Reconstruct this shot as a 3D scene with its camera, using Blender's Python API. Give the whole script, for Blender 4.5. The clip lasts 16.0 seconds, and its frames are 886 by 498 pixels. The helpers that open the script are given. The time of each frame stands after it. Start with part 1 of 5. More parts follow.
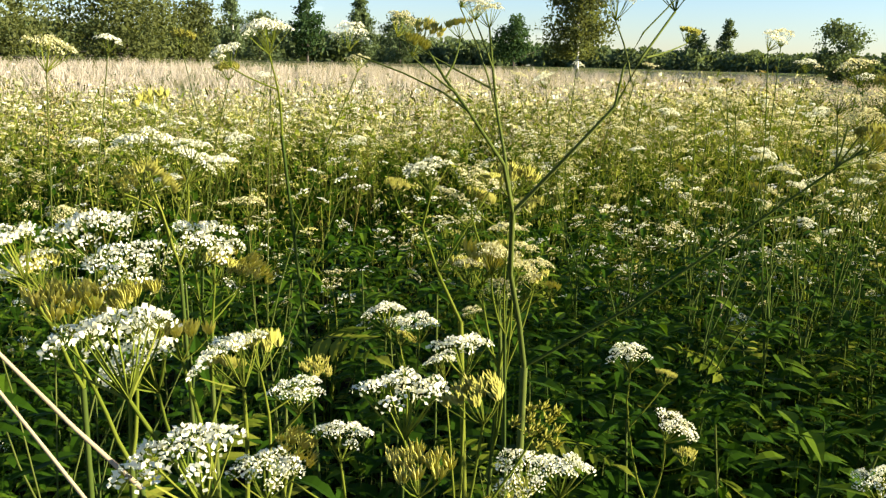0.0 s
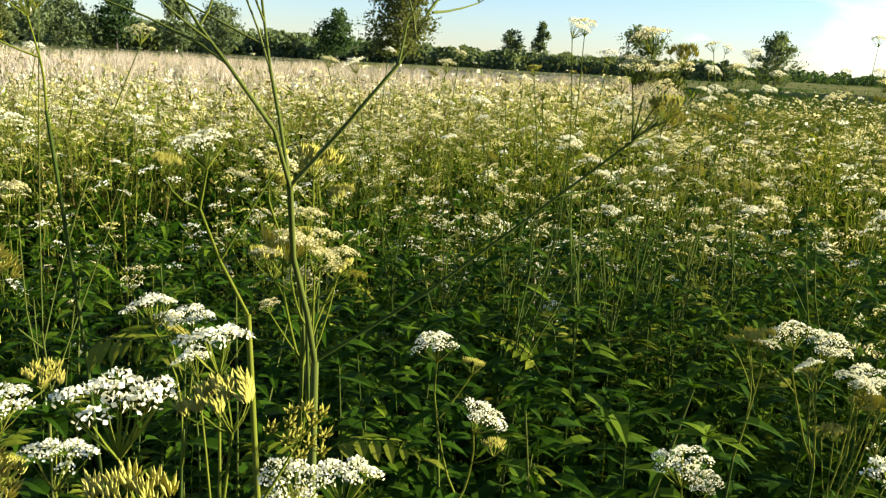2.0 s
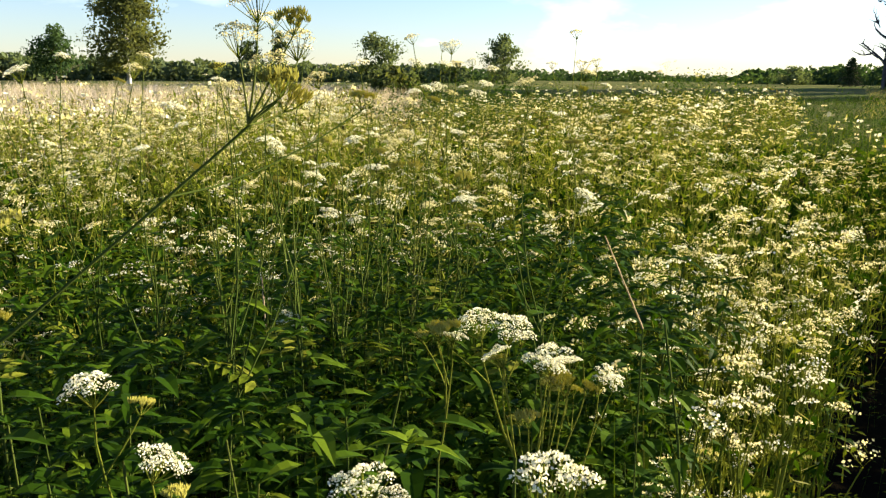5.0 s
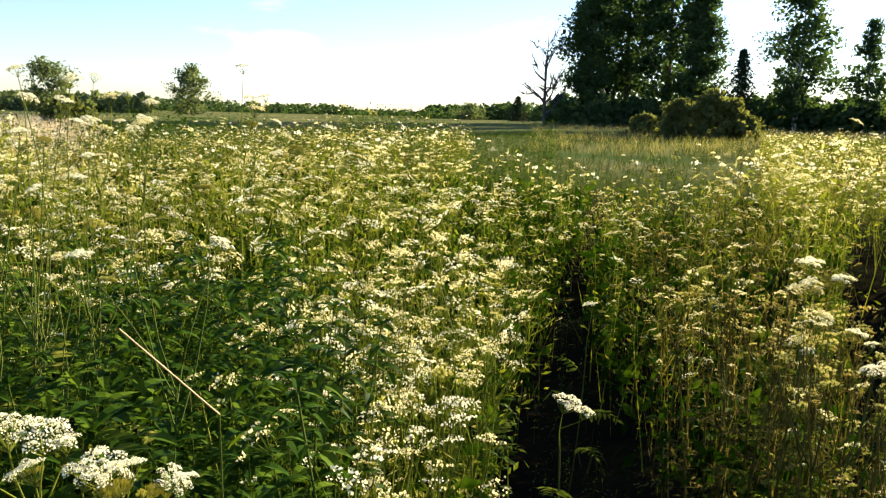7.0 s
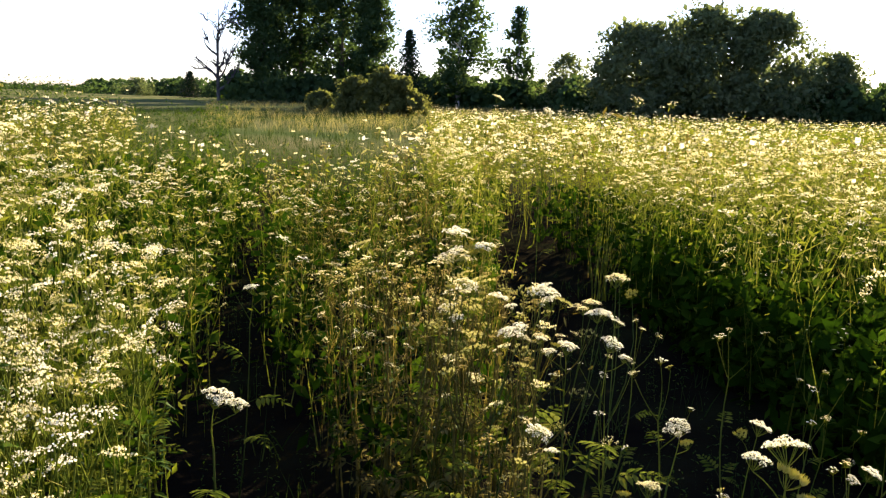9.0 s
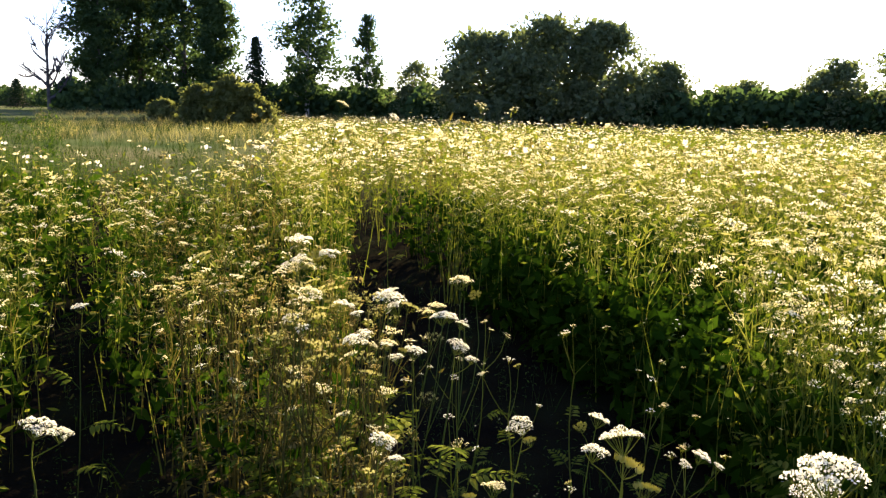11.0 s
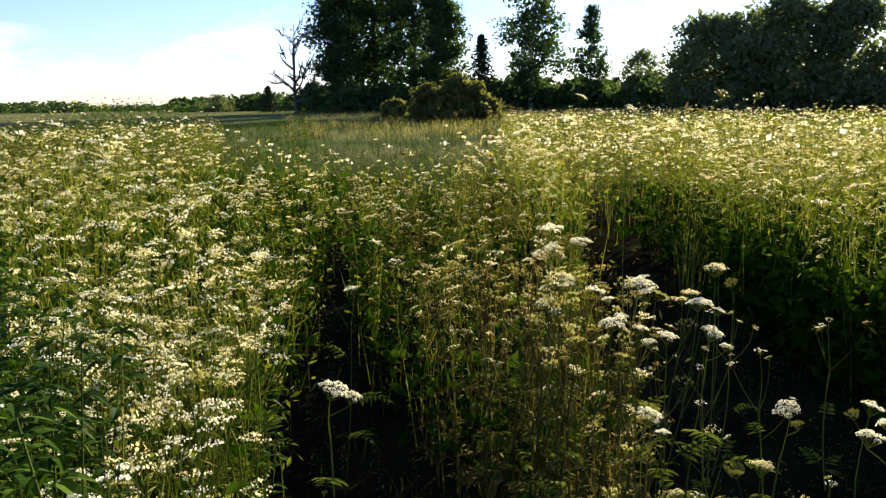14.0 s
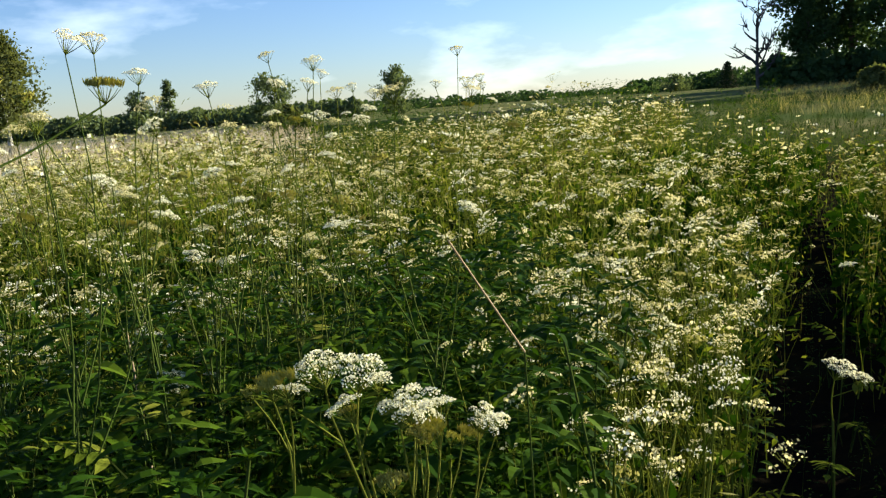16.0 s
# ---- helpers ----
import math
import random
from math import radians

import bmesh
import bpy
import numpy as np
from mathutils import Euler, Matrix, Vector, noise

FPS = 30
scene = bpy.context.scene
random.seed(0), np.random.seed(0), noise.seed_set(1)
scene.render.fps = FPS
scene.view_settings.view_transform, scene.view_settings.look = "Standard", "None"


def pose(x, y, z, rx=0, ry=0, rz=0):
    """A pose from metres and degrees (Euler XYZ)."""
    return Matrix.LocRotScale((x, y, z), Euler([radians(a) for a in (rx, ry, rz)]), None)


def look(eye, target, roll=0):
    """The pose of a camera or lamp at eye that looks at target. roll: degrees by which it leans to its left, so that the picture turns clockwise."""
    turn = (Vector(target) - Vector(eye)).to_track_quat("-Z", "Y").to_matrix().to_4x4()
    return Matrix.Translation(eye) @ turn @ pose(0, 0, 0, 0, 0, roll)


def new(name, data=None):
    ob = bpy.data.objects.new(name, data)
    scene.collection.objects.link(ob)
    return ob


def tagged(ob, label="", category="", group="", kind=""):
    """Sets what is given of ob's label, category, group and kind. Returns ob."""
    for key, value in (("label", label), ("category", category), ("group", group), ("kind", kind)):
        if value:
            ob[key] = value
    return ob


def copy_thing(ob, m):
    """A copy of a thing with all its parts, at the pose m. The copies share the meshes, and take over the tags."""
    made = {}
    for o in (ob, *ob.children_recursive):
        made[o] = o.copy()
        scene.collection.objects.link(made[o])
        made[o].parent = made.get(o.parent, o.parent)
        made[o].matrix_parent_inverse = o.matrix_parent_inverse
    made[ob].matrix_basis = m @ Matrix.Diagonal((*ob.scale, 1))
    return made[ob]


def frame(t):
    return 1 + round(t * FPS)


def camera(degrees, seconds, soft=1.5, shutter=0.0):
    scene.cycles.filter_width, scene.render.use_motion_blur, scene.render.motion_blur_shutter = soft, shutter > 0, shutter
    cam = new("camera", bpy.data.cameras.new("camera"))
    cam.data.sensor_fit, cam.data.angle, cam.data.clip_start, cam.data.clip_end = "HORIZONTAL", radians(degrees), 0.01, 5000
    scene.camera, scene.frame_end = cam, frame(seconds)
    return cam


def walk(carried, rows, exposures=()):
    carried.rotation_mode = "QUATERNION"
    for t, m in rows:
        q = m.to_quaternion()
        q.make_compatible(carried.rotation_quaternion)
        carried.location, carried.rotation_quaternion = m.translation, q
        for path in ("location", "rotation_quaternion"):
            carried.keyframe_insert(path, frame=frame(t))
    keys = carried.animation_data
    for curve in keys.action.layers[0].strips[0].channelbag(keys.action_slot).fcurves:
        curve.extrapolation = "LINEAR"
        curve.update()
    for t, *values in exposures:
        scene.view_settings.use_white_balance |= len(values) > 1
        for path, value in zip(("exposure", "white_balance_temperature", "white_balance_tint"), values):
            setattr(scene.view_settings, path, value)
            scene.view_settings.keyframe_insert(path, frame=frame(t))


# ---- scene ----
cam = camera(55.9, 16.0, soft=1.3)
PATH = [
    (0, 0.2444, 0.0428, 1.7754, 77.055, -1.346, 1.451),
    (0.5, 0.2453, 0.0651, 1.7759, 79.290, -2.127, -1.201),
    (1, 0.2571, 0.0873, 1.7644, 78.540, -2.559, -5.077),
    (1.5, 0.2647, 0.1062, 1.7517, 77.774, -2.904, -8.146),
    (2, 0.2817, 0.1079, 1.7495, 77.194, -3.068, -10.346),
    (2.5, 0.2998, 0.1175, 1.7473, 76.724, -2.906, -13.019),
    (3, 0.3200, 0.1156, 1.7468, 76.921, -1.837, -14.537),
    (5.5, 0.4410, 0.1771, 1.7253, 78.344, -1.116, -32.718),
    (6, 0.4869, 0.1779, 1.7328, 77.673, -1.991, -37.845),
    (6.5, 0.5270, 0.2044, 1.7313, 79.705, -0.936, -41.027),
    (7, 0.5638, 0.1789, 1.7474, 80.811, -1.447, -48.080),
    (7.5, 0.5957, 0.1630, 1.7669, 82.144, -1.748, -54.358),
    (8, 0.6307, 0.1626, 1.7552, 81.892, -1.738, -57.658),
    (8.5, 0.6680, 0.1550, 1.7509, 80.428, -1.433, -62.646),
    (9, 0.7292, 0.1510, 1.7390, 79.879, -1.865, -69.648),
    (9.5, 0.7597, 0.1414, 1.7267, 80.107, -2.150, -75.400),
    (10, 0.7809, 0.1242, 1.7279, 81.079, -2.340, -78.580),
    (12.5, 0.7398, 0.1267, 1.7243, 80.165, -0.768, -79.823),
    (13, 0.7128, 0.1530, 1.7255, 80.268, -0.616, -74.518),
    (13.5, 0.6795, 0.1687, 1.7281, 80.093, -0.492, -70.725),
    (14, 0.6171, 0.1787, 1.7303, 80.146, 0.738, -64.743),
    (14.5, 0.5790, 0.1974, 1.7181, 80.003, 1.870, -57.243),
    (15, 0.5613, 0.2227, 1.7073, 80.400, 1.928, -50.171),
    (15.5, 0.5582, 0.2543, 1.6978, 80.122, 3.508, -43.384),
    (16, 0.5396, 0.2761, 1.6859, 80.131, 4.173, -34.617),
]
EXPOSURES = [(0.0, 2.01, 6750, 8), (3.0, 2.08, 6800, 9), (5.5, 2.14, 7100, 13), (7.0, 2.33, 7000, 14), (8.5, 2.35, 6850, 23), (10.0, 2.64, 6750, 32), (12.5, 2.38, 6550, 28), (13.5, 2.16, 6550, 32), (14.0, 1.95, 6400, 21), (15.0, 1.70, 6200, 12), (16.0, 1.65, 6300, 9)]
walk(cam, [(t, pose(x, y, z, rx, ry, rz)) for t, x, y, z, rx, ry, rz in PATH], EXPOSURES)

# ---- light: a low sun behind the meadow, and the evening sky ----
SUN_YAW, SUN_UP = -97.7, 14.0


def toward(yaw, up=0.0):
    a, e = radians(yaw), radians(up)
    return Vector((-math.sin(a) * math.cos(e), math.cos(a) * math.cos(e), math.sin(e)))


sun_data = bpy.data.lights.new("sun", "SUN")
sun_data.energy, sun_data.angle, sun_data.color = 5.0, radians(0.6), (1.0, 0.92, 0.72)
sun_lamp = new("sun", sun_data)
sun_lamp.matrix_world = look(toward(SUN_YAW, SUN_UP) * 60, (0, 0, 0))

world = bpy.data.worlds.new("evening_sky")
scene.world = world
world.use_nodes = True
wn, wl = world.node_tree.nodes, world.node_tree.links
wn.clear()
w_out = wn.new("ShaderNodeOutputWorld")
w_bg = wn.new("ShaderNodeBackground")
w_sky = wn.new("ShaderNodeTexSky")
w_sky.sky_type, w_sky.sun_disc = "NISHITA", False
w_sky.sun_elevation, w_sky.sun_rotation = radians(SUN_UP), radians(-SUN_YAW)
w_sky.air_density, w_sky.dust_density, w_sky.ozone_density = 1.1, 0.08, 2.5
w_co = wn.new("ShaderNodeTexCoord")
w_map = wn.new("ShaderNodeMapping")
w_map.inputs["Scale"].default_value = (1.7, 1.7, 5.0)
w_map.inputs["Rotation"].default_value = (0.0, 0.0, radians(14))
w_noise = wn.new("ShaderNodeTexNoise")
w_noise.inputs["Scale"].default_value, w_noise.inputs["Detail"].default_value = 2.2, 6.0
w_noise.inputs["Roughness"].default_value = 0.55
w_ramp = wn.new("ShaderNodeValToRGB")
w_ramp.color_ramp.elements[0].position, w_ramp.color_ramp.elements[1].position = 0.555, 0.74
w_white = wn.new("ShaderNodeMix")
w_white.data_type, w_white.blend_type = "RGBA", "ADD"
w_white.inputs["B"].default_value = (6.5, 6.3, 6.2, 1)
w_part = wn.new("ShaderNodeMath")
w_part.operation = "MULTIPLY"
w_part.inputs[1].default_value = 0.55
wl.new(w_co.outputs["Generated"], w_map.inputs["Vector"])
wl.new(w_map.outputs["Vector"], w_noise.inputs["Vector"])
wl.new(w_noise.outputs["Fac"], w_ramp.inputs["Fac"])
wl.new(w_ramp.outputs["Color"], w_part.inputs[0])
wl.new(w_part.outputs["Value"], w_white.inputs["Factor"])
w_air = wn.new("ShaderNodeMix")
w_air.data_type, w_air.blend_type = "RGBA", "MULTIPLY"
w_air.inputs["Factor"].default_value = 1.0
w_air.inputs["B"].default_value = (0.81, 0.94, 1.34, 1)
wl.new(w_sky.outputs["Color"], w_air.inputs["A"])
wl.new(w_air.outputs["Result"], w_white.inputs["A"])
wl.new(w_white.outputs["Result"], w_bg.inputs["Color"])
w_bg.inputs["Strength"].default_value = 0.05
wl.new(w_bg.outputs["Background"], w_out.inputs["Surface"])


# ---- materials ----
def plant_material(name, colours, through_light=0.4, rough=0.55, island=True, scale=3.0, spec=0.0, glow=(1.25, 1.2, 0.6)):
    """Thin living tissue: a mix of reflected and transmitted light; colour varies from piece to piece and in patches."""
    m = bpy.data.materials.new(name)
    m.use_nodes = True
    n, l = m.node_tree.nodes, m.node_tree.links
    n.clear()
    out = n.new("ShaderNodeOutputMaterial")
    ramp = n.new("ShaderNodeValToRGB")
    while len(ramp.color_ramp.elements) < len(colours):
        ramp.color_ramp.elements.new(0.5)
    for i, c in enumerate(colours):
        ramp.color_ramp.elements[i].position = i / max(1, len(colours) - 1)
        ramp.color_ramp.elements[i].color = (*c, 1)
    geo, info, noi = n.new("ShaderNodeNewGeometry"), n.new("ShaderNodeObjectInfo"), n.new("ShaderNodeTexNoise")
    noi.inputs["Scale"].default_value, noi.inputs["Detail"].default_value = scale, 3.0
    l.new(geo.outputs["Position"], noi.inputs["Vector"])
    a = n.new("ShaderNodeMath")
    a.operation = "MULTIPLY_ADD"
    a.inputs[1].default_value = 0.45
    l.new(geo.outputs["Random Per Island"] if island else info.outputs["Random"], a.inputs[0])
    b = n.new("ShaderNodeMath")
    b.operation = "MULTIPLY_ADD"
    b.inputs[1].default_value, b.inputs[2].default_value = 0.9, -0.18
    l.new(noi.outputs["Fac"], b.inputs[0])
    l.new(b.outputs["Value"], a.inputs[2])
    l.new(a.outputs["Value"], ramp.inputs["Fac"])
    pr, tr, mix = n.new("ShaderNodeBsdfPrincipled"), n.new("ShaderNodeBsdfTranslucent"), n.new("ShaderNodeMixShader")
    pr.inputs["Roughness"].default_value, pr.inputs["Specular IOR Level"].default_value = rough, spec
    l.new(ramp.outputs["Color"], pr.inputs["Base Color"])
    warm = n.new("ShaderNodeMix")
    warm.data_type, warm.blend_type = "RGBA", "MULTIPLY"
    warm.inputs["Factor"].default_value = 1.0
    warm.inputs["B"].default_value = (*glow, 1)
    l.new(ramp.outputs["Color"], warm.inputs["A"])
    l.new(warm.outputs["Result"], tr.inputs["Color"])
    mix.inputs["Fac"].default_value = through_light
    l.new(pr.outputs["BSDF"], mix.inputs[1])
    l.new(tr.outputs["BSDF"], mix.inputs[2])
    l.new(mix.outputs["Shader"], out.inputs["Surface"])
    return m


def solid_material(name, colours, scale=6.0, rough=0.8, bump=0.3, bump_scale=40.0):
    m = bpy.data.materials.new(name)
    m.use_nodes = True
    n, l = m.node_tree.nodes, m.node_tree.links
    pr = n["Principled BSDF"]
    pr.inputs["Roughness"].default_value, pr.inputs["Specular IOR Level"].default_value = rough, 0.0
    geo, noi, ramp = n.new("ShaderNodeNewGeometry"), n.new("ShaderNodeTexNoise"), n.new("ShaderNodeValToRGB")
    noi.inputs["Scale"].default_value, noi.inputs["Detail"].default_value = scale, 6.0
    l.new(geo.outputs["Position"], noi.inputs["Vector"])
    while len(ramp.color_ramp.elements) < len(colours):
        ramp.color_ramp.elements.new(0.5)
    for i, c in enumerate(colours):
        ramp.color_ramp.elements[i].position = 0.3 + 0.4 * i / max(1, len(colours) - 1)
        ramp.color_ramp.elements[i].color = (*c, 1)
    l.new(noi.outputs["Fac"], ramp.inputs["Fac"])
    l.new(ramp.outputs["Color"], pr.inputs["Base Color"])
    fine, bp = n.new("ShaderNodeTexNoise"), n.new("ShaderNodeBump")
    fine.inputs["Scale"].default_value = bump_scale
    bp.inputs["Strength"].default_value, bp.inputs["Distance"].default_value = bump, 0.05
    l.new(geo.outputs["Position"], fine.inputs["Vector"])
    l.new(fine.outputs["Fac"], bp.inputs["Height"])
    l.new(bp.outputs["Normal"], pr.inputs["Normal"])
    return m


PETAL = plant_material("petal", [(0.68, 0.66, 0.44), (0.80, 0.78, 0.60), (0.87, 0.86, 0.72)], 0.35, 0.6, True, 9.0, 0.02, (1.08, 1.02, 0.76))
PETAL_CREAM = plant_material("petal_cream", [(0.46, 0.42, 0.17), (0.63, 0.58, 0.31), (0.76, 0.72, 0.49)], 0.46, 0.6, True, 9.0, 0.02, (1.1, 1.04, 0.84))
TAN = plant_material("faded_umbel", [(0.17, 0.13, 0.045), (0.32, 0.25, 0.09), (0.50, 0.42, 0.20)], 0.3, 0.7, True, 7.0, 0.02)
FRUIT = plant_material("fruit", [(0.26, 0.26, 0.045), (0.39, 0.37, 0.085), (0.52, 0.46, 0.16)], 0.38, 0.5, True, 14.0)
FRUIT_FIELD = plant_material("field_fruit", [(0.21, 0.21, 0.05), (0.35, 0.33, 0.10), (0.48, 0.43, 0.20)], 0.3, 0.6, True, 14.0, 0.0, (1.1, 1.05, 0.8))
STEM = plant_material("stem", [(0.026, 0.048, 0.010), (0.052, 0.074, 0.015), (0.11, 0.12, 0.03)], 0.08, 0.5, False, 5.0)
STEM_PALE = plant_material("stem_pale", [(0.040, 0.070, 0.009), (0.115, 0.140, 0.018), (0.27, 0.26, 0.050)], 0.25, 0.5, True, 5.0)
STEM_TALL = plant_material("stem_tall", [(0.05, 0.070, 0.014), (0.085, 0.105, 0.024), (0.14, 0.145, 0.05)], 0.1, 0.5, True, 8.0)
LEAF = plant_material("herb_leaf", [(0.026, 0.056, 0.005), (0.110, 0.140, 0.014), (0.23, 0.225, 0.036)], 0.34, 0.7, True, 2.5, 0.0)
# darker than the nettles: shade in the colour of the added low leaves
SHADE_LEAF = plant_material("shade_leaf", [(0.004, 0.011, 0.001), (0.015, 0.042, 0.003), (0.07, 0.12, 0.010)], 0.25, 0.8, True, 2.5, 0.0)
NETTLE = plant_material("nettle_leaf", [(0.007, 0.020, 0.0015), (0.026, 0.064, 0.004), (0.140, 0.205, 0.014)], 0.35, 0.6, True, 2.5, 0.03)
DRY = plant_material("dry_stalk", [(0.20, 0.14, 0.08), (0.34, 0.26, 0.16), (0.46, 0.38, 0.26)], 0.05, 0.6, True, 12.0)
BROWN = plant_material("browning_herb", [(0.028, 0.034, 0.008), (0.085, 0.076, 0.018), (0.25, 0.19, 0.055)], 0.25, 0.6, True, 4.0)
STRAW = plant_material("straw_grass", [(0.28, 0.235, 0.185), (0.45, 0.385, 0.325), (0.55, 0.47, 0.415)], 0.35, 0.7, True, 0.6)
OLIVE_HAY = plant_material("olive_hay", [(0.13, 0.13, 0.045), (0.22, 0.20, 0.08), (0.32, 0.27, 0.13)], 0.35, 0.7, True, 0.6)
GRASS = plant_material("green_grass", [(0.012, 0.028, 0.006), (0.028, 0.050, 0.010), (0.070, 0.088, 0.022)], 0.25, 0.5, True, 0.6)
BARK = solid_material("bark", [(0.04, 0.032, 0.025), (0.09, 0.075, 0.06), (0.14, 0.12, 0.10)], 2.0, 0.9, 0.6, 12.0)
BIRCH_BARK = solid_material("birch_bark", [(0.12, 0.10, 0.08), (0.42, 0.40, 0.36), (0.6, 0.58, 0.54)], 1.5, 0.8, 0.3, 10.0)
DEAD_BARK = solid_material("dead_bark", [(0.05, 0.045, 0.04), (0.11, 0.10, 0.09)], 2.0, 0.9, 0.5, 12.0)
CROWN_DARK = plant_material("crown_dark", [(0.022, 0.045, 0.020), (0.042, 0.078, 0.030), (0.07, 0.11, 0.040)], 0.4, 0.6, True, 0.25)
CROWN_MID = plant_material("crown_mid", [(0.060, 0.090, 0.042), (0.100, 0.132, 0.062), (0.15, 0.18, 0.09)], 0.4, 0.6, True, 0.25)
CROWN_OLIVE = plant_material("crown_olive", [(0.060, 0.075, 0.026), (0.100, 0.115, 0.040), (0.14, 0.150, 0.056)], 0.45, 0.6, True, 0.25)
CROWN_FIR = plant_material("crown_fir", [(0.012, 0.026, 0.012), (0.024, 0.045, 0.02)], 0.1, 0.6, True, 0.4)


# ---- geometry helpers ----
class Buf:
    """Triangles with a material slot each, gathered as arrays."""

    def __init__(self):
        self.v, self.f, self.m, self.count = [], [], [], 0

    def add(self, v, f, m=0):
        v, f = np.asarray(v, dtype=np.float64).reshape(-1, 3), np.asarray(f, dtype=np.int64).reshape(-1, 3)
        self.v.append(v)
        self.f.append(f + self.count)
        self.m.append(np.full(len(f), m) if np.isscalar(m) else np.asarray(m))
        self.count += len(v)

    def arrays(self):
        return np.concatenate(self.v), np.concatenate(self.f), np.concatenate(self.m)

    def mesh(self, name, materials, smooth=False):
        v, f, m = self.arrays()
        me = bpy.data.meshes.new(name)
        me.vertices.add(len(v))
        me.vertices.foreach_set("co", v.ravel())
        me.loops.add(len(f) * 3)
        me.loops.foreach_set("vertex_index", f.ravel().astype(np.int32))
        me.polygons.add(len(f))
        me.polygons.foreach_set("loop_start", np.arange(0, len(f) * 3, 3, dtype=np.int32))
        me.polygons.foreach_set("loop_total", np.full(len(f), 3, dtype=np.int32))
        for mat in materials:
            me.materials.append(mat)
        me.polygons.foreach_set("material_index", m.astype(np.int32))
        me.polygons.foreach_set("use_smooth", np.full(len(f), smooth))
        me.update(calc_edges=True)
        me.validate()
        return me


def part(name, buf, materials, parent=None, label="", smooth=False):
    mats = materials if isinstance(materials, (list, tuple)) else [materials]
    ob = new(name, buf if isinstance(buf, bpy.types.Mesh) else buf.mesh(name, mats, smooth))
    ob.parent = parent
    if label:
        ob["label"] = label
    return ob


def unit(v):
    v = np.asarray(v, dtype=float)
    return v / (np.linalg.norm(v) + 1e-12)


def tube(buf, pts, radii, sides=4, m=0):
    pts = np.asarray(pts, dtype=float)
    k = len(pts)
    tan = np.gradient(pts, axis=0)
    ring = []
    for i in range(k):
        d = unit(tan[i])
        a = unit(np.cross(d, (0.31, 0.95, 0.05) if abs(d[2]) > 0.8 else (0, 0, 1)))
        b = np.cross(d, a)
        ang = np.arange(sides) * 2 * np.pi / sides
        ring.append(pts[i] + radii[i] * (np.cos(ang)[:, None] * a + np.sin(ang)[:, None] * b))
    f = []
    for i in range(k - 1):
        for s in range(sides):
            p, q = i * sides + s, i * sides + (s + 1) % sides
            f += [(p, q, q + sides), (p, q + sides, p + sides)]
    buf.add(np.concatenate(ring), f, m)


def bent(a, b, rng, sag=0.06, k=4):
    """A gently bent line from a to b."""
    a, b = np.asarray(a, float), np.asarray(b, float)
    off = rng.normal(0, sag, 3) * np.linalg.norm(b - a)
    u = np.linspace(0, 1, k)[:, None]
    return a + (b - a) * u + off * (u * (1 - u) * 2)


def blade_leaf(buf, base, ahead, up, length, width, droop=0.35, fold=0.25, segs=4, teeth=0.0, m=0):
    """A pointed leaf folded along its midrib, drooping towards its tip."""
    ahead, up = unit(ahead), unit(up)
    side = unit(np.cross(ahead, up))
    up = np.cross(side, ahead)
    v = []
    for i in range(segs + 1):
        u = i / segs
        w = width * 0.5 * (math.sin(math.pi * min(1, 0.08 + u * 0.92) ** 0.72)) if 0 < u < 1 else 0.0
        w *= 1 - teeth * (i % 2)
        mid = np.asarray(base) + ahead * length * (u - 0.12 * droop * u * u) - up * length * droop * u * u
        v += [mid + side * w + up * w * fold, mid, mid - side * w + up * w * fold]
    f = []
    for i in range(segs):
        p = i * 3
        if i == 0:
            f += [(1, 3, 4), (1, 4, 5)]
        elif i == segs - 1:
            f += [(p, p + 4, p + 1), (p + 1, p + 4, p + 2)]
        else:
            f += [(p, p + 3, p + 4), (p, p + 4, p + 1), (p + 1, p + 4, p + 5), (p + 1, p + 5, p + 2)]
    buf.add(v, f, m)


def diamonds(buf, centres, sizes, rng, m=0, flat=0.0, stretch=1.0):
    """Many small leaves or florets, each a four-cornered flake with its own tilt. flat: how level they lie."""
    c = np.asarray(centres, float)
    k = len(c)
    s = np.broadcast_to(np.asarray(sizes, float), (k,))
    nrm = rng.normal(0, 1, (k, 3))
    nrm[:, 2] += flat * 4
    nrm /= np.linalg.norm(nrm, axis=1)[:, None]
    t = np.cross(nrm, rng.normal(0, 1, (k, 3)))
    t /= np.linalg.norm(t, axis=1)[:, None] + 1e-9
    b = np.cross(nrm, t)
    t, b = t * s[:, None] * stretch, b * s[:, None]
    v = np.stack([c - t, c - b * 0.8, c + t, c + b * 0.8], 1).reshape(-1, 3)
    i = np.arange(k)[:, None] * 4
    f = np.concatenate([i + np.array([[0, 1, 2]]), i + np.array([[0, 2, 3]])], 1).reshape(-1, 3)
    buf.add(v, f, m)


def disc_points(n, radius, rng, jitter=0.15):
    i = np.arange(n)
    r = radius * np.sqrt((i + 0.5) / n)
    a = i * 2.39996 + rng.uniform(0, 6.28)
    p = np.stack([r * np.cos(a), r * np.sin(a)], 1)
    return p + rng.normal(0, jitter * radius / math.sqrt(n), p.shape), r


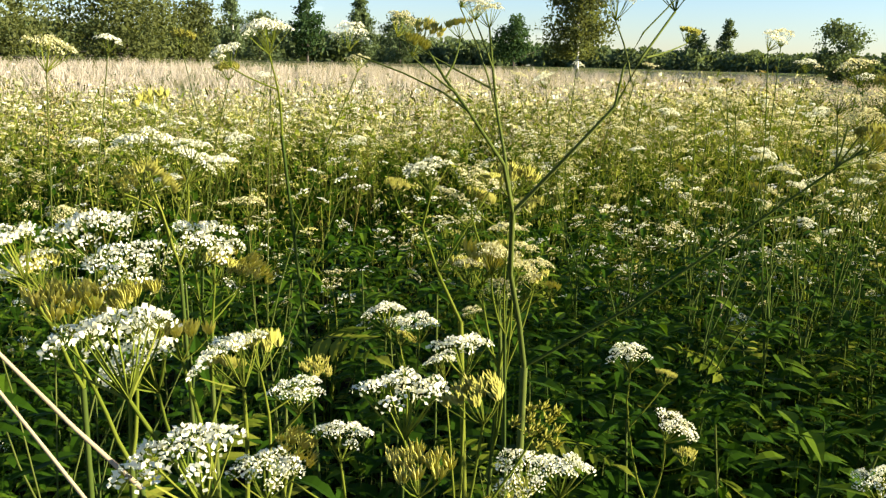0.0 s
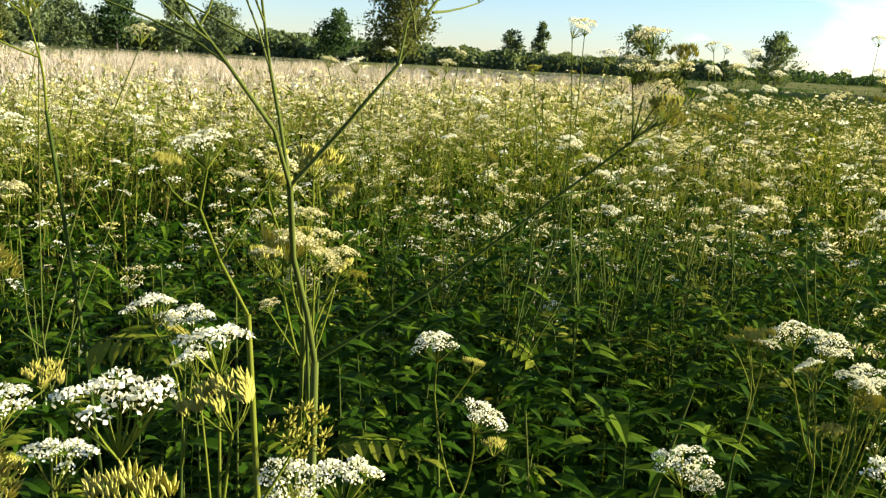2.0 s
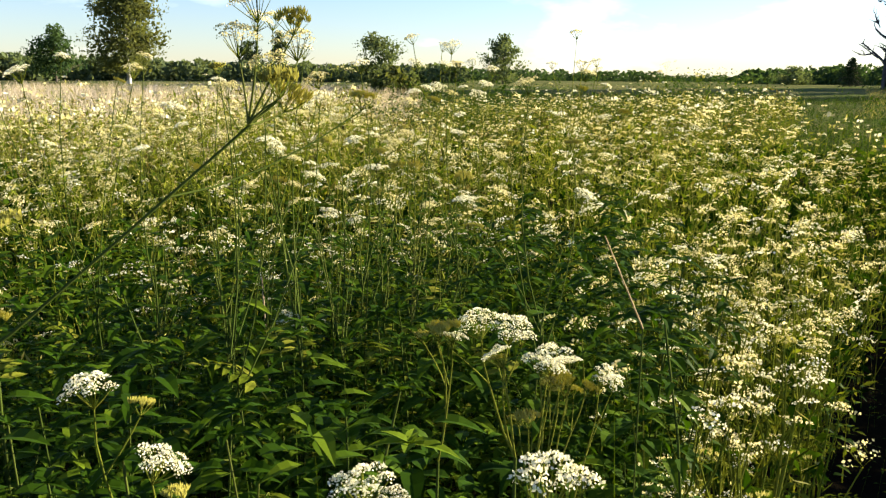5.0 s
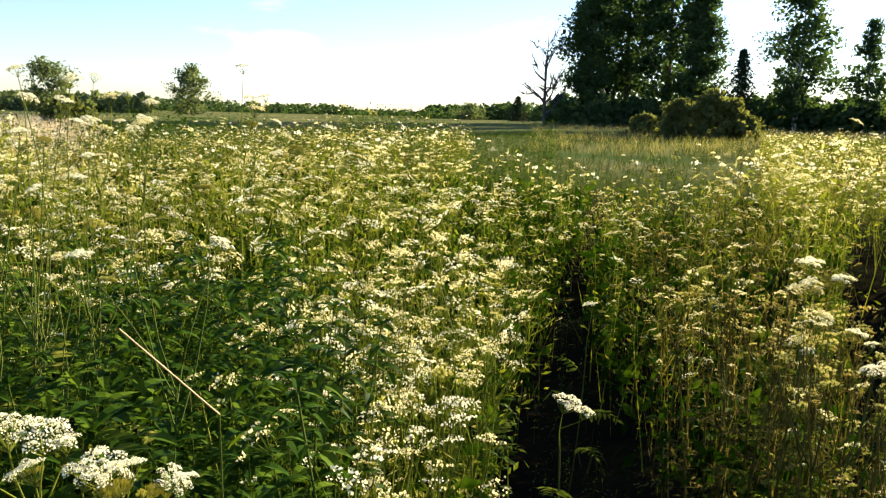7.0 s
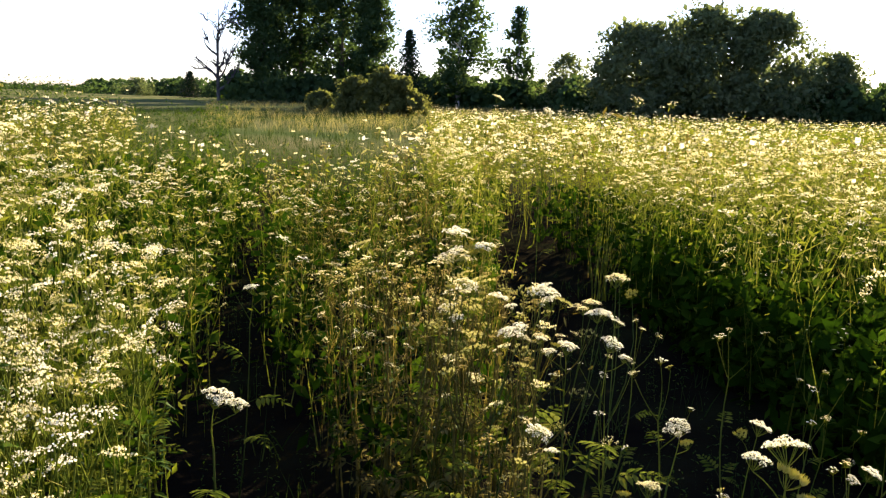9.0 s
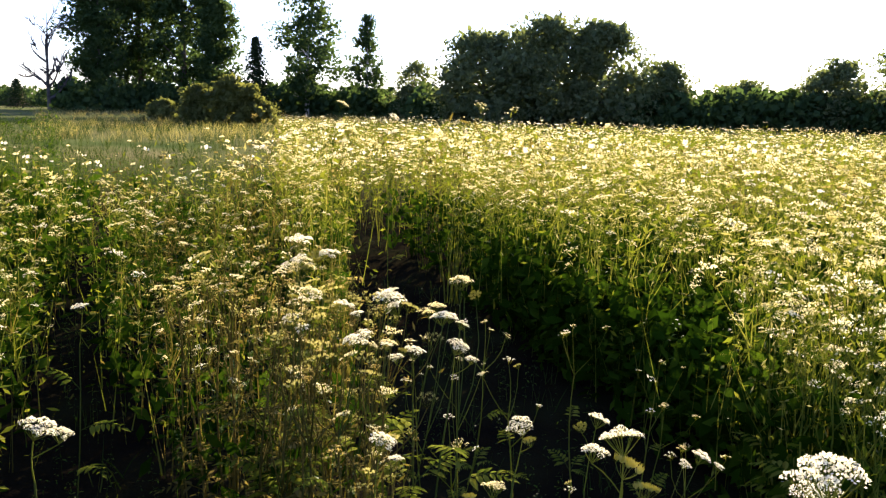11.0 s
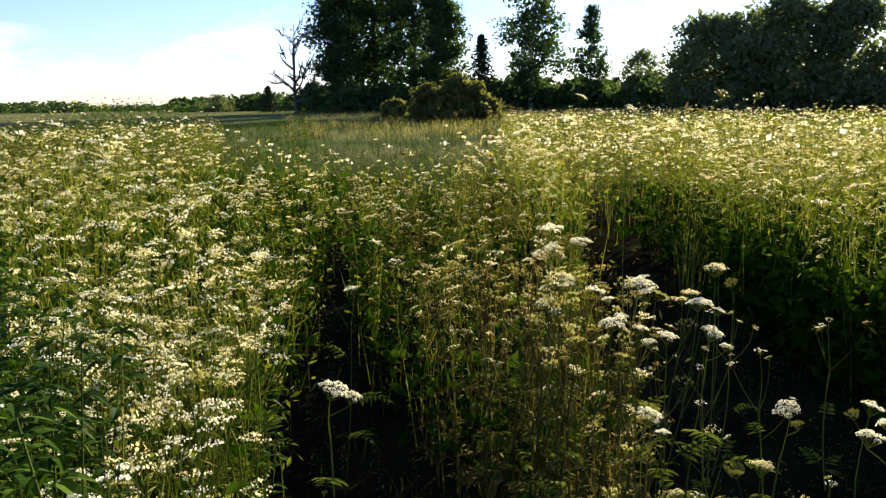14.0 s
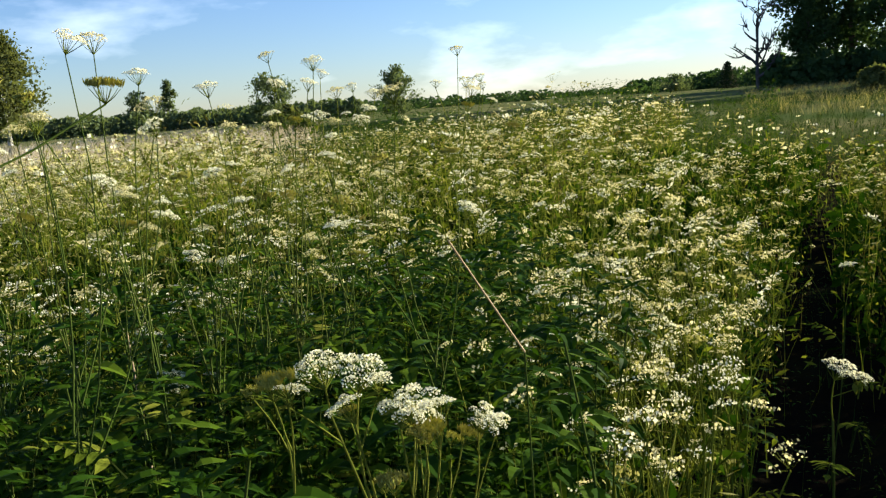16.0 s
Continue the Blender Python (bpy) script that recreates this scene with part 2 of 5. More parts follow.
# ---- flower heads: unit radius, the stalk's end at the origin, facing up ----
def flower_head(rng, rays=13, florets=15, lod=0):
    """A flat compound umbel of small white flowers; slots: petal, stem, fruit."""
    b = Buf()
    p, r = disc_points(rays, 0.82, rng, 0.15 if lod == 0 else 0.4)
    top = (0.75 if lod == 0 else 0.60) + (0.30 if lod == 0 else 0.55) * (1 - r ** 2) + rng.normal(0, 0.06, rays)
    for i in range(rays):
        c = np.array([p[i, 0], p[i, 1], top[i]])
        if lod == 0:
            tube(b, [(0, 0, 0), c * (0.55, 0.55, 0.45), c - (0, 0, 0.10)], [0.022, 0.018, 0.014], 3, 1)
            q, qr = disc_points(florets, 0.25, rng)
            lean = unit((p[i, 0] * 0.5, p[i, 1] * 0.5, 1))
            pts = np.column_stack([q[:, 0], q[:, 1], 0.15 * (1 - (qr / 0.25) ** 2) + rng.normal(0, 0.02, florets)]) + c
            pts[:, 2] -= (q @ lean[:2]) * 0.6
            diamonds(b, pts, rng.uniform(0.032, 0.062, florets), rng, 0, 0.10)
            for j in range(0, florets, 6):
                b.add([c - (0, 0, 0.13), pts[j] + (0.012, 0, 0), pts[j] - (0.012, 0, 0)], [(0, 1, 2)], 1)
        else:
            b.add([(0, 0, 0), c + (0.02, 0, 0), c - (0.02, 0, 0)], [(0, 1, 2)], 1)
            wide = rng.uniform(0.14, 0.30)
            q, qr = disc_points(florets, wide, rng, 0.3)
            pts = np.column_stack([q[:, 0], q[:, 1], 0.10 * (1 - (qr / wide) ** 2)]) + c + (0, 0, rng.normal(0, 0.07))
            diamonds(b, pts, rng.uniform(0.24, 0.46, florets) * wide, rng, 0, 0.06)
    return b


def fruit_head(rng, rays=12, fruits=9, lod=0):
    """An umbel gone to seed: bunches of upright spindle-shaped fruits; slots: fruit, stem."""
    b = Buf()
    p, r = disc_points(rays, 0.8, rng)
    for i in range(rays):
        c = np.array([p[i, 0], p[i, 1], 0.55 + 0.2 * (1 - r[i] ** 2)])
        if lod == 0:
            tube(b, [(0, 0, 0), c * (0.55, 0.55, 0.45), c], [0.022, 0.018, 0.014], 3, 1)
        else:
            b.add([(0, 0, 0), c + (0.02, 0, 0), c - (0.02, 0, 0)], [(0, 1, 2)], 1)
        q, qr = disc_points(fruits, 0.2, rng)
        for j in range(fruits):
            foot = c + (q[j, 0] * 0.4, q[j, 1] * 0.4, 0.04)
            way = unit((q[j, 0] * 1.3, q[j, 1] * 1.3, 0.55)) * rng.uniform(0.34, 0.48) * (1.0 if lod == 0 else 0.62)
            tip, mid = foot + way, foot + way * 0.5
            if lod == 0:
                s = unit(np.cross(way, (0.3, 0.8, 0.1))) * 0.05
                u = unit(np.cross(way, s)) * 0.05
                b.add([foot, mid + s, mid - 0.5 * s + 0.87 * u, mid - 0.5 * s - 0.87 * u, tip],
                      [(0, 2, 1), (0, 3, 2), (0, 1, 3), (4, 1, 2), (4, 2, 3), (4, 3, 1)], 0)
            else:
                s = unit(np.cross(way, (0.3, 0.8, 0.1))) * 0.05
                b.add([foot, mid + s, tip, mid - s], [(0, 1, 2), (0, 2, 3)], 0)
    return b


def feathery_leaf(rng, pairs=6, size=0.22):
    """A divided leaf of a hedge parsley: leaflets in pairs along a stalk."""
    b = Buf()
    line = np.array([(0, 0, 0), (size * 0.35, 0, size * 0.18), (size * 0.7, 0, size * 0.2), (size, 0, size * 0.08)])
    tube(b, line, [0.0022, 0.0018, 0.0012, 0.0006], 3, 1)
    for i in range(pairs):
        u = 0.28 + 0.72 * i / pairs
        at = np.array([np.interp(u, (0, 0.35, 0.7, 1), line[:, k]) for k in range(3)])
        ln = size * 0.38 * (1 - 0.65 * (i / pairs))
        for s in (-1, 1):
            ahead = unit((0.55, s, rng.normal(0.05, 0.15)))
            blade_leaf(b, at, ahead, (0, 0, 1), ln, ln * 0.42, 0.25, 0.2, 3, 0.3, 0)
    blade_leaf(b, line[3] * 0.92, (1, 0, -0.1), (0, 0, 1), size * 0.25, size * 0.12, 0.3, 0.2, 4, 0.45, 0)
    return b


def nettle_leaf(size=0.085, droop=0.42, slim=0.44):
    """A pointed nettle leaf with a toothed edge on a short stalk."""
    b = Buf()
    tube(b, [(0, 0, 0), (size * 0.25, 0, size * 0.06)], [0.0012, 0.0010], 3, 1)
    blade_leaf(b, (size * 0.22, 0, size * 0.06), (1, 0, 0.05), (0, 0, 1), size, size * slim, droop, 0.32, 7, 0.24, 0)
    return b


def nettle_tip(rng, size=0.036, leaf_m=0):
    """The crossed pairs of small young leaves at a nettle's top, grown together at the base."""
    b = Buf()
    for i in range(4):
        for k in range(2):
            a = i * 1.57 + k * math.pi + rng.normal(0, 0.15)
            ln = size * (1 - 0.2 * i) * rng.uniform(0.85, 1.15)
            blade_leaf(b, (0, 0, 0), (math.cos(a), math.sin(a), 0.15 + 0.34 * i), (0, 0, 1), ln, ln * 0.40, rng.uniform(0.25, 0.5), 0.35, 4, 0, leaf_m)
    v, f, m = b.arrays()
    f[(v[f] ** 2).sum(-1) < 1e-12] = 1
    joined = Buf()
    joined.add(v, f, m)
    return joined


# ---- the ground: one sheet, with two trodden tracks, a low rise and a gentle climb to the far trees ----
EYE = 1.72
CENTRE = np.array([0.45, 0.15])


def along(x, y):
    """Distance along the tracks and across them."""
    return x * 0.88 + y * 0.475, x * 0.475 - y * 0.88


def track_gap(x, y):
    """0 on open ground between the tracks, up to 1 in the middle of a track."""
    s, o = along(x, y)
    c1, h1 = np.interp(s, (0.6, 1.5, 2.1, 3.2, 4.3, 6), (0.3, 0.30, 0.25, 0.12, -0.12, -0.35)), np.interp(s, (0.6, 1.5, 2.1, 3.2, 4.3, 5.5), (0.85, 0.55, 0.52, 0.47, 0.34, 0.12))
    c2, h2 = np.interp(s, (0.4, 1.5, 2.3, 3, 4.6, 5.8, 8.5, 11), (1.6, 1.50, 1.50, 1.62, 1.85, 1.95, 2.3, 2.6)), np.interp(s, (0.4, 1.5, 2.3, 3, 4.6, 5.8, 8.5, 11), (1.2, 0.90, 0.78, 0.76, 0.78, 0.70, 0.45, 0.08))
    g1 = np.clip(1 - np.abs(o - c1) / (h1 + 1e-6), 0, 1) * (s > 0.4)
    g2 = np.clip(1 - np.abs(o - c2) / (h2 + 1e-6), 0, 1)
    return np.maximum(g1, g2)


def yaw_of(x, y):
    return np.degrees(np.arctan2(y - CENTRE[1], x - CENTRE[0])) - 90 + 360 * (np.degrees(np.arctan2(y - CENTRE[1], x - CENTRE[0])) < -90)


def ground_z(x, y):
    x, y = np.asarray(x, float), np.asarray(y, float)
    r = np.hypot(x, y)
    rise = 0.009 * np.clip(r - 15, 0, 90)
    mx, my = 15.0 * math.sin(radians(41)), 15.0 * math.cos(radians(41))
    mound = 0.48 * np.exp(-(((x - mx) ** 2 + (y - my) ** 2) / 36.0))
    bumps = 0.03 * np.sin(x * 1.7 + 0.6) * np.cos(y * 1.3) + 0.05 * np.sin(x * 0.31) * np.sin(y * 0.27 + 1)
    return rise + mound + bumps * np.clip(r, 0, 1) - 0.07 * track_gap(x, y)


def ground_material():
    # dark soil; the tracks' and plants' shade is painted into its near black
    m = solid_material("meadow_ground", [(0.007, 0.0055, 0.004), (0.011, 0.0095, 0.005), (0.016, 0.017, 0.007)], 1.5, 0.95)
    n, l = m.node_tree.nodes, m.node_tree.links
    pr = n["Principled BSDF"]
    near = pr.inputs["Base Color"].links[0].from_socket
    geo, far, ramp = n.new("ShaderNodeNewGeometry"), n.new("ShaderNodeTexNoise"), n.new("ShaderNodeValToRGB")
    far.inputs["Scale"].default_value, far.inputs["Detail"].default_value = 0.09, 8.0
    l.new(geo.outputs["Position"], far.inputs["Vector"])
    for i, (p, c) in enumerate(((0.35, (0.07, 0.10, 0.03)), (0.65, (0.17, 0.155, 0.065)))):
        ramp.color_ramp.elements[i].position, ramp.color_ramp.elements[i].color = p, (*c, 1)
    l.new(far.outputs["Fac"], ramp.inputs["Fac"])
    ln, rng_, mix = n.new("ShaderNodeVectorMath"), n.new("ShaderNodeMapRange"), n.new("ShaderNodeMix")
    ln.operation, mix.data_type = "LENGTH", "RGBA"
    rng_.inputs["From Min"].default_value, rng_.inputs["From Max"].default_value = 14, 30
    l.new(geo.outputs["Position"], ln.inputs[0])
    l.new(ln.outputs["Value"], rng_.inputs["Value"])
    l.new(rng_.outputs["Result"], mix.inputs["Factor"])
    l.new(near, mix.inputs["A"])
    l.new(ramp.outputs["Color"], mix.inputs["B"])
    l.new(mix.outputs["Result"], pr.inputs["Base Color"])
    return m


rings = np.concatenate([np.linspace(0.0, 6, 61)[1:], np.geomspace(6.2, 60, 60), np.geomspace(64, 3000, 30)])
spokes = 180
gb = Buf()
ang = np.arange(spokes) * 2 * np.pi / spokes
gx, gy = (rings[:, None] * np.cos(ang)).ravel(), (rings[:, None] * np.sin(ang)).ravel()
gv = np.concatenate([[(0, 0, float(ground_z(0, 0)))], np.column_stack([gx, gy, ground_z(gx, gy)])])
gi = 1 + np.arange(len(rings) * spokes).reshape(len(rings), spokes)
gn = np.roll(gi, -1, axis=1)
gf = [np.column_stack([np.zeros(spokes, int), gi[0], gn[0]])]
gf.append(np.stack([gi[:-1], gi[1:], gn[1:]], -1).reshape(-1, 3))
gf.append(np.stack([gi[:-1], gn[1:], gn[:-1]], -1).reshape(-1, 3))
gb.add(gv, np.concatenate(gf))
tagged(part("ground", gb, ground_material(), smooth=True), "dark meadow soil with painted shade, rising gently to pale hay fields", "ground", kind="structure")


# ---- trees round the meadow ----
def crown_profile(kind, u):
    if kind == "round":
        return np.sqrt(np.clip(1 - (1.6 * u - 0.6) ** 2, 0.004, 1))
    if kind == "tall":
        return np.clip(np.sin(np.pi * np.clip(0.22 + 0.78 * u, 0, 1) ** 0.8), 0.03, 1) ** 0.65
    if kind == "narrow":
        return np.clip(np.sin(np.pi * np.clip(0.1 + 0.9 * u, 0, 1) ** 0.65), 0.02, 1)
    if kind == "cone":
        return np.clip(1.02 - u, 0.03, 1) ** 0.85
    return np.sqrt(np.clip(1 - u ** 2, 0.02, 1))  # bush


def tree(name, kind, x, y, height, width, leaf_mat, bark, label, category, leaves=5000, leaf=0.28, seed=0, low=0.1, ragged=0.46):
    rng = np.random.default_rng(seed)
    z0 = float(ground_z(x, y))
    root = new(name)
    root.location = (x, y, z0)
    wood = Buf()
    lean = rng.normal(0, 0.02, 2) * height
    trunk_top = height * (0.93 if kind in ("cone", "narrow", "tall") else 0.7)
    spine = np.array([(lean[0] * u * u, lean[1] * u * u, trunk_top * u) for u in np.linspace(0, 1, 7)]) - (0, 0, 0.3 / max(1, height))
    base_r = height * (0.016 if kind != "bush" else 0.02)
    tube(wood, spine, base_r * np.array([1.35, 1.0, 0.85, 0.68, 0.5, 0.3, 0.1]), 7, 0)
    clumps = int(np.clip(leaves / (22 if kind == "cone" else 60), 30, 170))
    u = 0.97 * rng.uniform(0, 1, clumps) ** (1.25 if kind == "cone" else 1.0)
    a = rng.uniform(0, 2 * np.pi, clumps)
    lump = 0.80 + 0.3 * (0.46 - ragged) + ragged * np.sin(3 * a + 7 * u + seed) * np.sin(9 * u + seed * 1.7) + 0.12 * np.sin(23 * u + 5 * a + seed)
    rad = width / 2 * crown_profile(kind, u) * lump * np.sqrt(rng.uniform(0.10, 1, clumps))
    zc = height * (low + (0.97 - low) * u)
    cen = np.column_stack([rad * np.cos(a), rad * np.sin(a), zc])
    cen[:, :2] += np.outer((zc / height) ** 2, lean)
    for i in rng.choice(clumps, 12, replace=False):
        zs = min(trunk_top * 0.97, max(height * low * 0.7, cen[i, 2] - (0.45 if kind != "cone" else 0.05) * rad[i] - 0.04 * height))
        k = zs / trunk_top
        start = np.array([lean[0] * k * k, lean[1] * k * k, zs])
        limb = Buf()
        tube(limb, bent(start, cen[i], rng, 0.1, 4), base_r * (1.05 - k) * np.array([0.5, 0.38, 0.26, 0.1]), 5, 0)
        part("limb", limb, bark, root, smooth=True)
    crown = Buf()
    per = leaves // clumps
    spread = width * (0.062 if kind != "cone" else 0.045) + (0.10 if kind != "cone" else 0.02)
    flat = 0.25 if kind == "cone" else 0.0
    pts = np.repeat(cen, per, axis=0) + np.clip(rng.normal(0, 1, (clumps * per, 3)), -1.7, 1.7) * (spread, spread, spread * (0.75 if kind != "cone" else 0.35))
    inner = rng.uniform(0, 1, len(pts)) < 0.3
    pts[inner, :2] *= 0.82
    pts[:, 2] = np.maximum(pts[:, 2], 0.05)
    diamonds(crown, pts, rng.uniform(0.6, 1.25, len(pts)) * leaf * np.where(inner, 1.35, 0.72), rng, 0, flat, 1.35)
    part("trunk", wood, bark, root, smooth=True)
    part("crown", crown, leaf_mat, root)
    return tagged(root, label, category)


def fir(x, y, height, width, leaf_mat, bark, label, seed):
    """A pointed fir: a straight trunk and whorls of drooping branches with needle sprays."""
    rng = np.random.default_rng(seed)
    root = new("fir_tree")
    root.location = (x, y, float(ground_z(x, y)))
    wood, crown = Buf(), Buf()
    tube(wood, [(0, 0, -0.2), (0, 0, height * 0.5), (0, 0, height)], [height * 0.018, height * 0.011, 0.01], 6, 0)
    whorls = 27
    for i in range(whorls):
        u = 0.06 + 0.92 * i / whorls
        for k in range(6):
            a = k * 1.047 + i * 0.4 + rng.normal(0, 0.15)
            ln = width / 2 * (1.02 - u) ** 0.8 * rng.uniform(0.6, 1.15)
            t = np.linspace(0.1, 1, 9)
            line = np.column_stack([np.cos(a) * ln * t, np.sin(a) * ln * t, height * u + ln * (0.12 * t - 0.38 * t * t)])
            tube(wood, line[::4], [0.03, 0.02, 0.008], 3, 0)
            pts = np.repeat(line, 2, axis=0) + rng.normal(0, 1, (18, 3)) * (0.10 * ln + 0.03, 0.10 * ln + 0.03, 0.05 * ln + 0.03)
            diamonds(crown, pts, rng.uniform(0.6, 1.2, 18) * (0.04 + 0.010 * height), rng, 0, 0.2, 1.6)
    part("trunk", wood, bark, root, smooth=True)
    part("crown", crown, leaf_mat, root)
    return tagged(root, label, "fir")


def bare_tree(x, y, height, seed):
    """A dead tree: trunk and forking bare limbs."""
    rng = np.random.default_rng(seed)
    root = new("dead_tree")
    root.location = (x, y, float(ground_z(x, y)))
    wood = Buf()
    spine = np.array([(0.25 * math.sin(3 * u), 0.2 * math.sin(4 * u), height * u) for u in np.linspace(0, 1, 9)])
    tube(wood, spine, height * np.array([0.022, 0.019, 0.017, 0.015, 0.013, 0.010, 0.008, 0.005, 0.002]), 7, 0)

    def fork(limbs, start, way, length, thick, depth):
        end = np.asarray(start) + unit(way) * length
        tube(limbs, bent(start, end, rng, 0.18, 5), 1.4 * thick * np.array([1, 0.85, 0.65, 0.45, 0.25]), 4, 0)
        if depth:
            for _ in range(3):
                k = rng.uniform(0.35, 1.0)
                fork(limbs, np.asarray(start) + (end - np.asarray(start)) * k, unit(way) + rng.normal(0, 0.55, 3) + (0, 0, 0.25), length * rng.uniform(0.45, 0.7), thick * 0.62, depth - 1)

    for i in range(11):
        u = rng.uniform(0.22, 0.92)
        a = rng.uniform(0, 6.28)
        limb = Buf()
        fork(limb, spine[int(u * 8)], (math.cos(a), math.sin(a), rng.uniform(0.7, 1.7)), height * rng.uniform(0.22, 0.36) * (1.15 - 0.5 * u), height * 0.015 * (1.2 - u), 2)
        part("limb", limb, DEAD_BARK, root, smooth=True)
    part("trunk", wood, DEAD_BARK, root, smooth=True)
    return tagged(root, "bare dead tree with grey forking limbs beside dark trees", "dead tree")


def stand(yaw, dist):
    v = toward(yaw)
    return v.x * dist, v.y * dist


# yaw, distance, width and top in degrees, kind
LEFT_TREES = [
    (38, 80, 13, 5.6, "round"), (29, 85, 11, 5.4, "round"), (21.5, 90, 10, 4.9, "round"), (17.5, 95, 4, 3.2, "round"), (15, 105, 2.2, 4.1, "narrow"),
    (13.4, 110, 4.2, 2.5, "round"), (10.3, 110, 2.6, 3.9, "tall"), (6.8, 115, 2.3, 3.9, "narrow"), (4.2, 110, 3.4, 2.9, "round"),
    (-3.4, 105, 3.4, 2.8, "tall"), (-7.6, 95, 5.2, 6.2, "tall"), (-15.0, 130, 2.2, 2.1, "round"), (-16.9, 130, 1.4, 2.9, "narrow"),
]
RIGHT_TREES = [
    (-23.3, 95, 3.7, 2.65, "round"), (-31.7, 120, 2.9, 2.75, "round"), (-50.0, 150, 2.0, 0.7, "round"), (-53.2, 130, 2.2, 1.35, "cone"),
    (-57.9, 105, 4.8, 9.4, "tall"), (-60.3, 110, 5.4, 11.2, "tall"), (-62.9, 106, 5.2, 11.6, "tall"), (-64.9, 102, 3.6, 9.2, "tall"),
    (-67.4, 96, 3.3, 4.7, "cone"), (-70.7, 100, 5.0, 8.9, "tall"), (-74.6, 100, 3.2, 6.3, "narrow"), (-77.8, 98, 3.6, 3.2, "round"),
]
WOOD_TREES = [
    (-82.4, 85, 7.2, 5.2, "round"), (-86.2, 88, 7.8, 6.3, "round"), (-90.2, 88, 6.4, 6.0, "round"), (-94.0, 95, 5.6, 3.4, "round"),
    (-99.0, 100, 5.0, 2.2, "round"), (-104.5, 92, 5.0, 3.6, "round"), (-109, 90, 6.0, 5.0, "round"), (-115, 85, 7.0, 5.6, "round"),
]


def plant_row(rows, looks, seed, full=1.0, ragged=0.46):
    for i, (yaw, dist, wide, top, kind) in enumerate(rows):
        x, y = stand(yaw, dist)
        h = EYE + dist * math.tan(radians(top)) - float(ground_z(x, y))
        w = dist * radians(wide)
        mat, bark, name, label, cat = looks(i, kind)
        if kind == "cone":
            fir(x, y, h, w, mat, bark, label, seed + i)
            continue
        airy = name == "birch_tree" and yaw < -60
        n = int((0.6 if airy else full) * np.clip(h * w * 100, 2500, 13000 if kind == "tall" else 10500))
        tree(name, kind, x, y, h, w, mat, bark, label, cat, n, (0.12 + 0.0035 * h) * (1.4 if ragged < 0.3 else 1.0), seed + i, 0.16 if kind == "tall" else 0.04, 0.62 if airy else ragged)


def left_look(i, kind):
    if i < 4:
        return CROWN_OLIVE, BARK, "broadleaf_tree", "broad olive-green tree at the far edge of a hay field", "tree"
    if i == 10:
        return CROWN_OLIVE, BIRCH_BARK, "birch_tree", "tall pale-barked birch with an airy olive crown", "birch"
    if kind == "narrow":
        return CROWN_MID, BIRCH_BARK, "poplar_tree", "slim upright green tree in a distant tree line", "tree"
    return (CROWN_DARK if i in (6, 9) else CROWN_MID), BARK, "field_tree", "green leafy tree in a distant tree line", "tree"


def right_look(i, kind):
    if kind == "cone":
        return CROWN_FIR, BARK, "fir_tree", "small dark pointed fir beside taller trees", "fir"
    if 4 <= i <= 7:
        return CROWN_DARK, BARK, "aspen_tree", "tall dark green leafy tree in a dense clump", "tree"
    if i in (9, 10):
        return CROWN_DARK, BIRCH_BARK, "birch_tree", "tall dark birch with a ragged backlit crown", "birch"
    return CROWN_MID, BARK, "field_tree", "rounded green tree standing behind the meadow", "tree"


plant_row(LEFT_TREES, left_look, 11)
plant_row(RIGHT_TREES, right_look, 41)
plant_row(WOOD_TREES, lambda i, k: (CROWN_MID, BARK, "broadleaf_tree", "large rounded backlit tree in a dense wood edge", "tree"), 71, 1.0, 0.2)
bare_tree(*stand(-55.0, 100), EYE + 100 * math.tan(radians(4.8)), 5)

# bushes in front of the dark clump
for yaw, dist, wide, top, seed in ((-65.5, 62, 3.0, 1.9, 3), (-63.9, 64, 2.8, 1.25, 8), (-67.2, 63, 2.8, 1.3, 4), (-61.6, 70, 2.2, 0.15, 6), (-24.6, 55, 3.0, 0.35, 7)):
    x, y = stand(yaw, dist)
    h = EYE + dist * math.tan(radians(top)) - float(ground_z(x, y))
    tree("bush", "bush", x, y, h, dist * radians(wide), CROWN_OLIVE, BARK, "low ragged olive-green bush on the hay field", "bush", 2600, 0.17, seed, 0.0, 0.9)


# hedges and far woods, seen as one dark fringe
def fringe(name, stretches, mat, label, seed):
    rng = np.random.default_rng(seed)
    b = Buf()
    for y0, y1, dist, top0, top1 in stretches:
        n = int(abs(y1 - y0) * 11)
        for k in range(n):
            u = (k + rng.uniform(0, 1)) / n
            yaw, d = y0 + (y1 - y0) * u, dist * rng.uniform(0.96, 1.1)
            x, y = stand(yaw, d)
            z = float(ground_z(x, y))
            h = max(0.8, EYE + d * math.tan(radians(top0 + (top1 - top0) * u)) - z) * rng.uniform(0.6, 1.12)
            m = 60
            w = h * rng.uniform(0.3, 0.55) + 0.5
            zz = rng.uniform(0, 1, m)
            prof = np.sqrt(np.clip(1 - zz ** 2.2, 0.05, 1))
            a, rr = rng.uniform(0, 6.28, m), np.sqrt(rng.uniform(0, 1, m)) * w
            pts = np.column_stack([x + rr * prof * np.cos(a), y + rr * prof * np.sin(a), z + zz * h])
            diamonds(b, pts, rng.uniform(0.6, 1.3, m) * (0.12 + 0.065 * h), rng, 0, 0, 1.3)
    return tagged(part(name, b, mat), label, "hedge", kind="stuff")


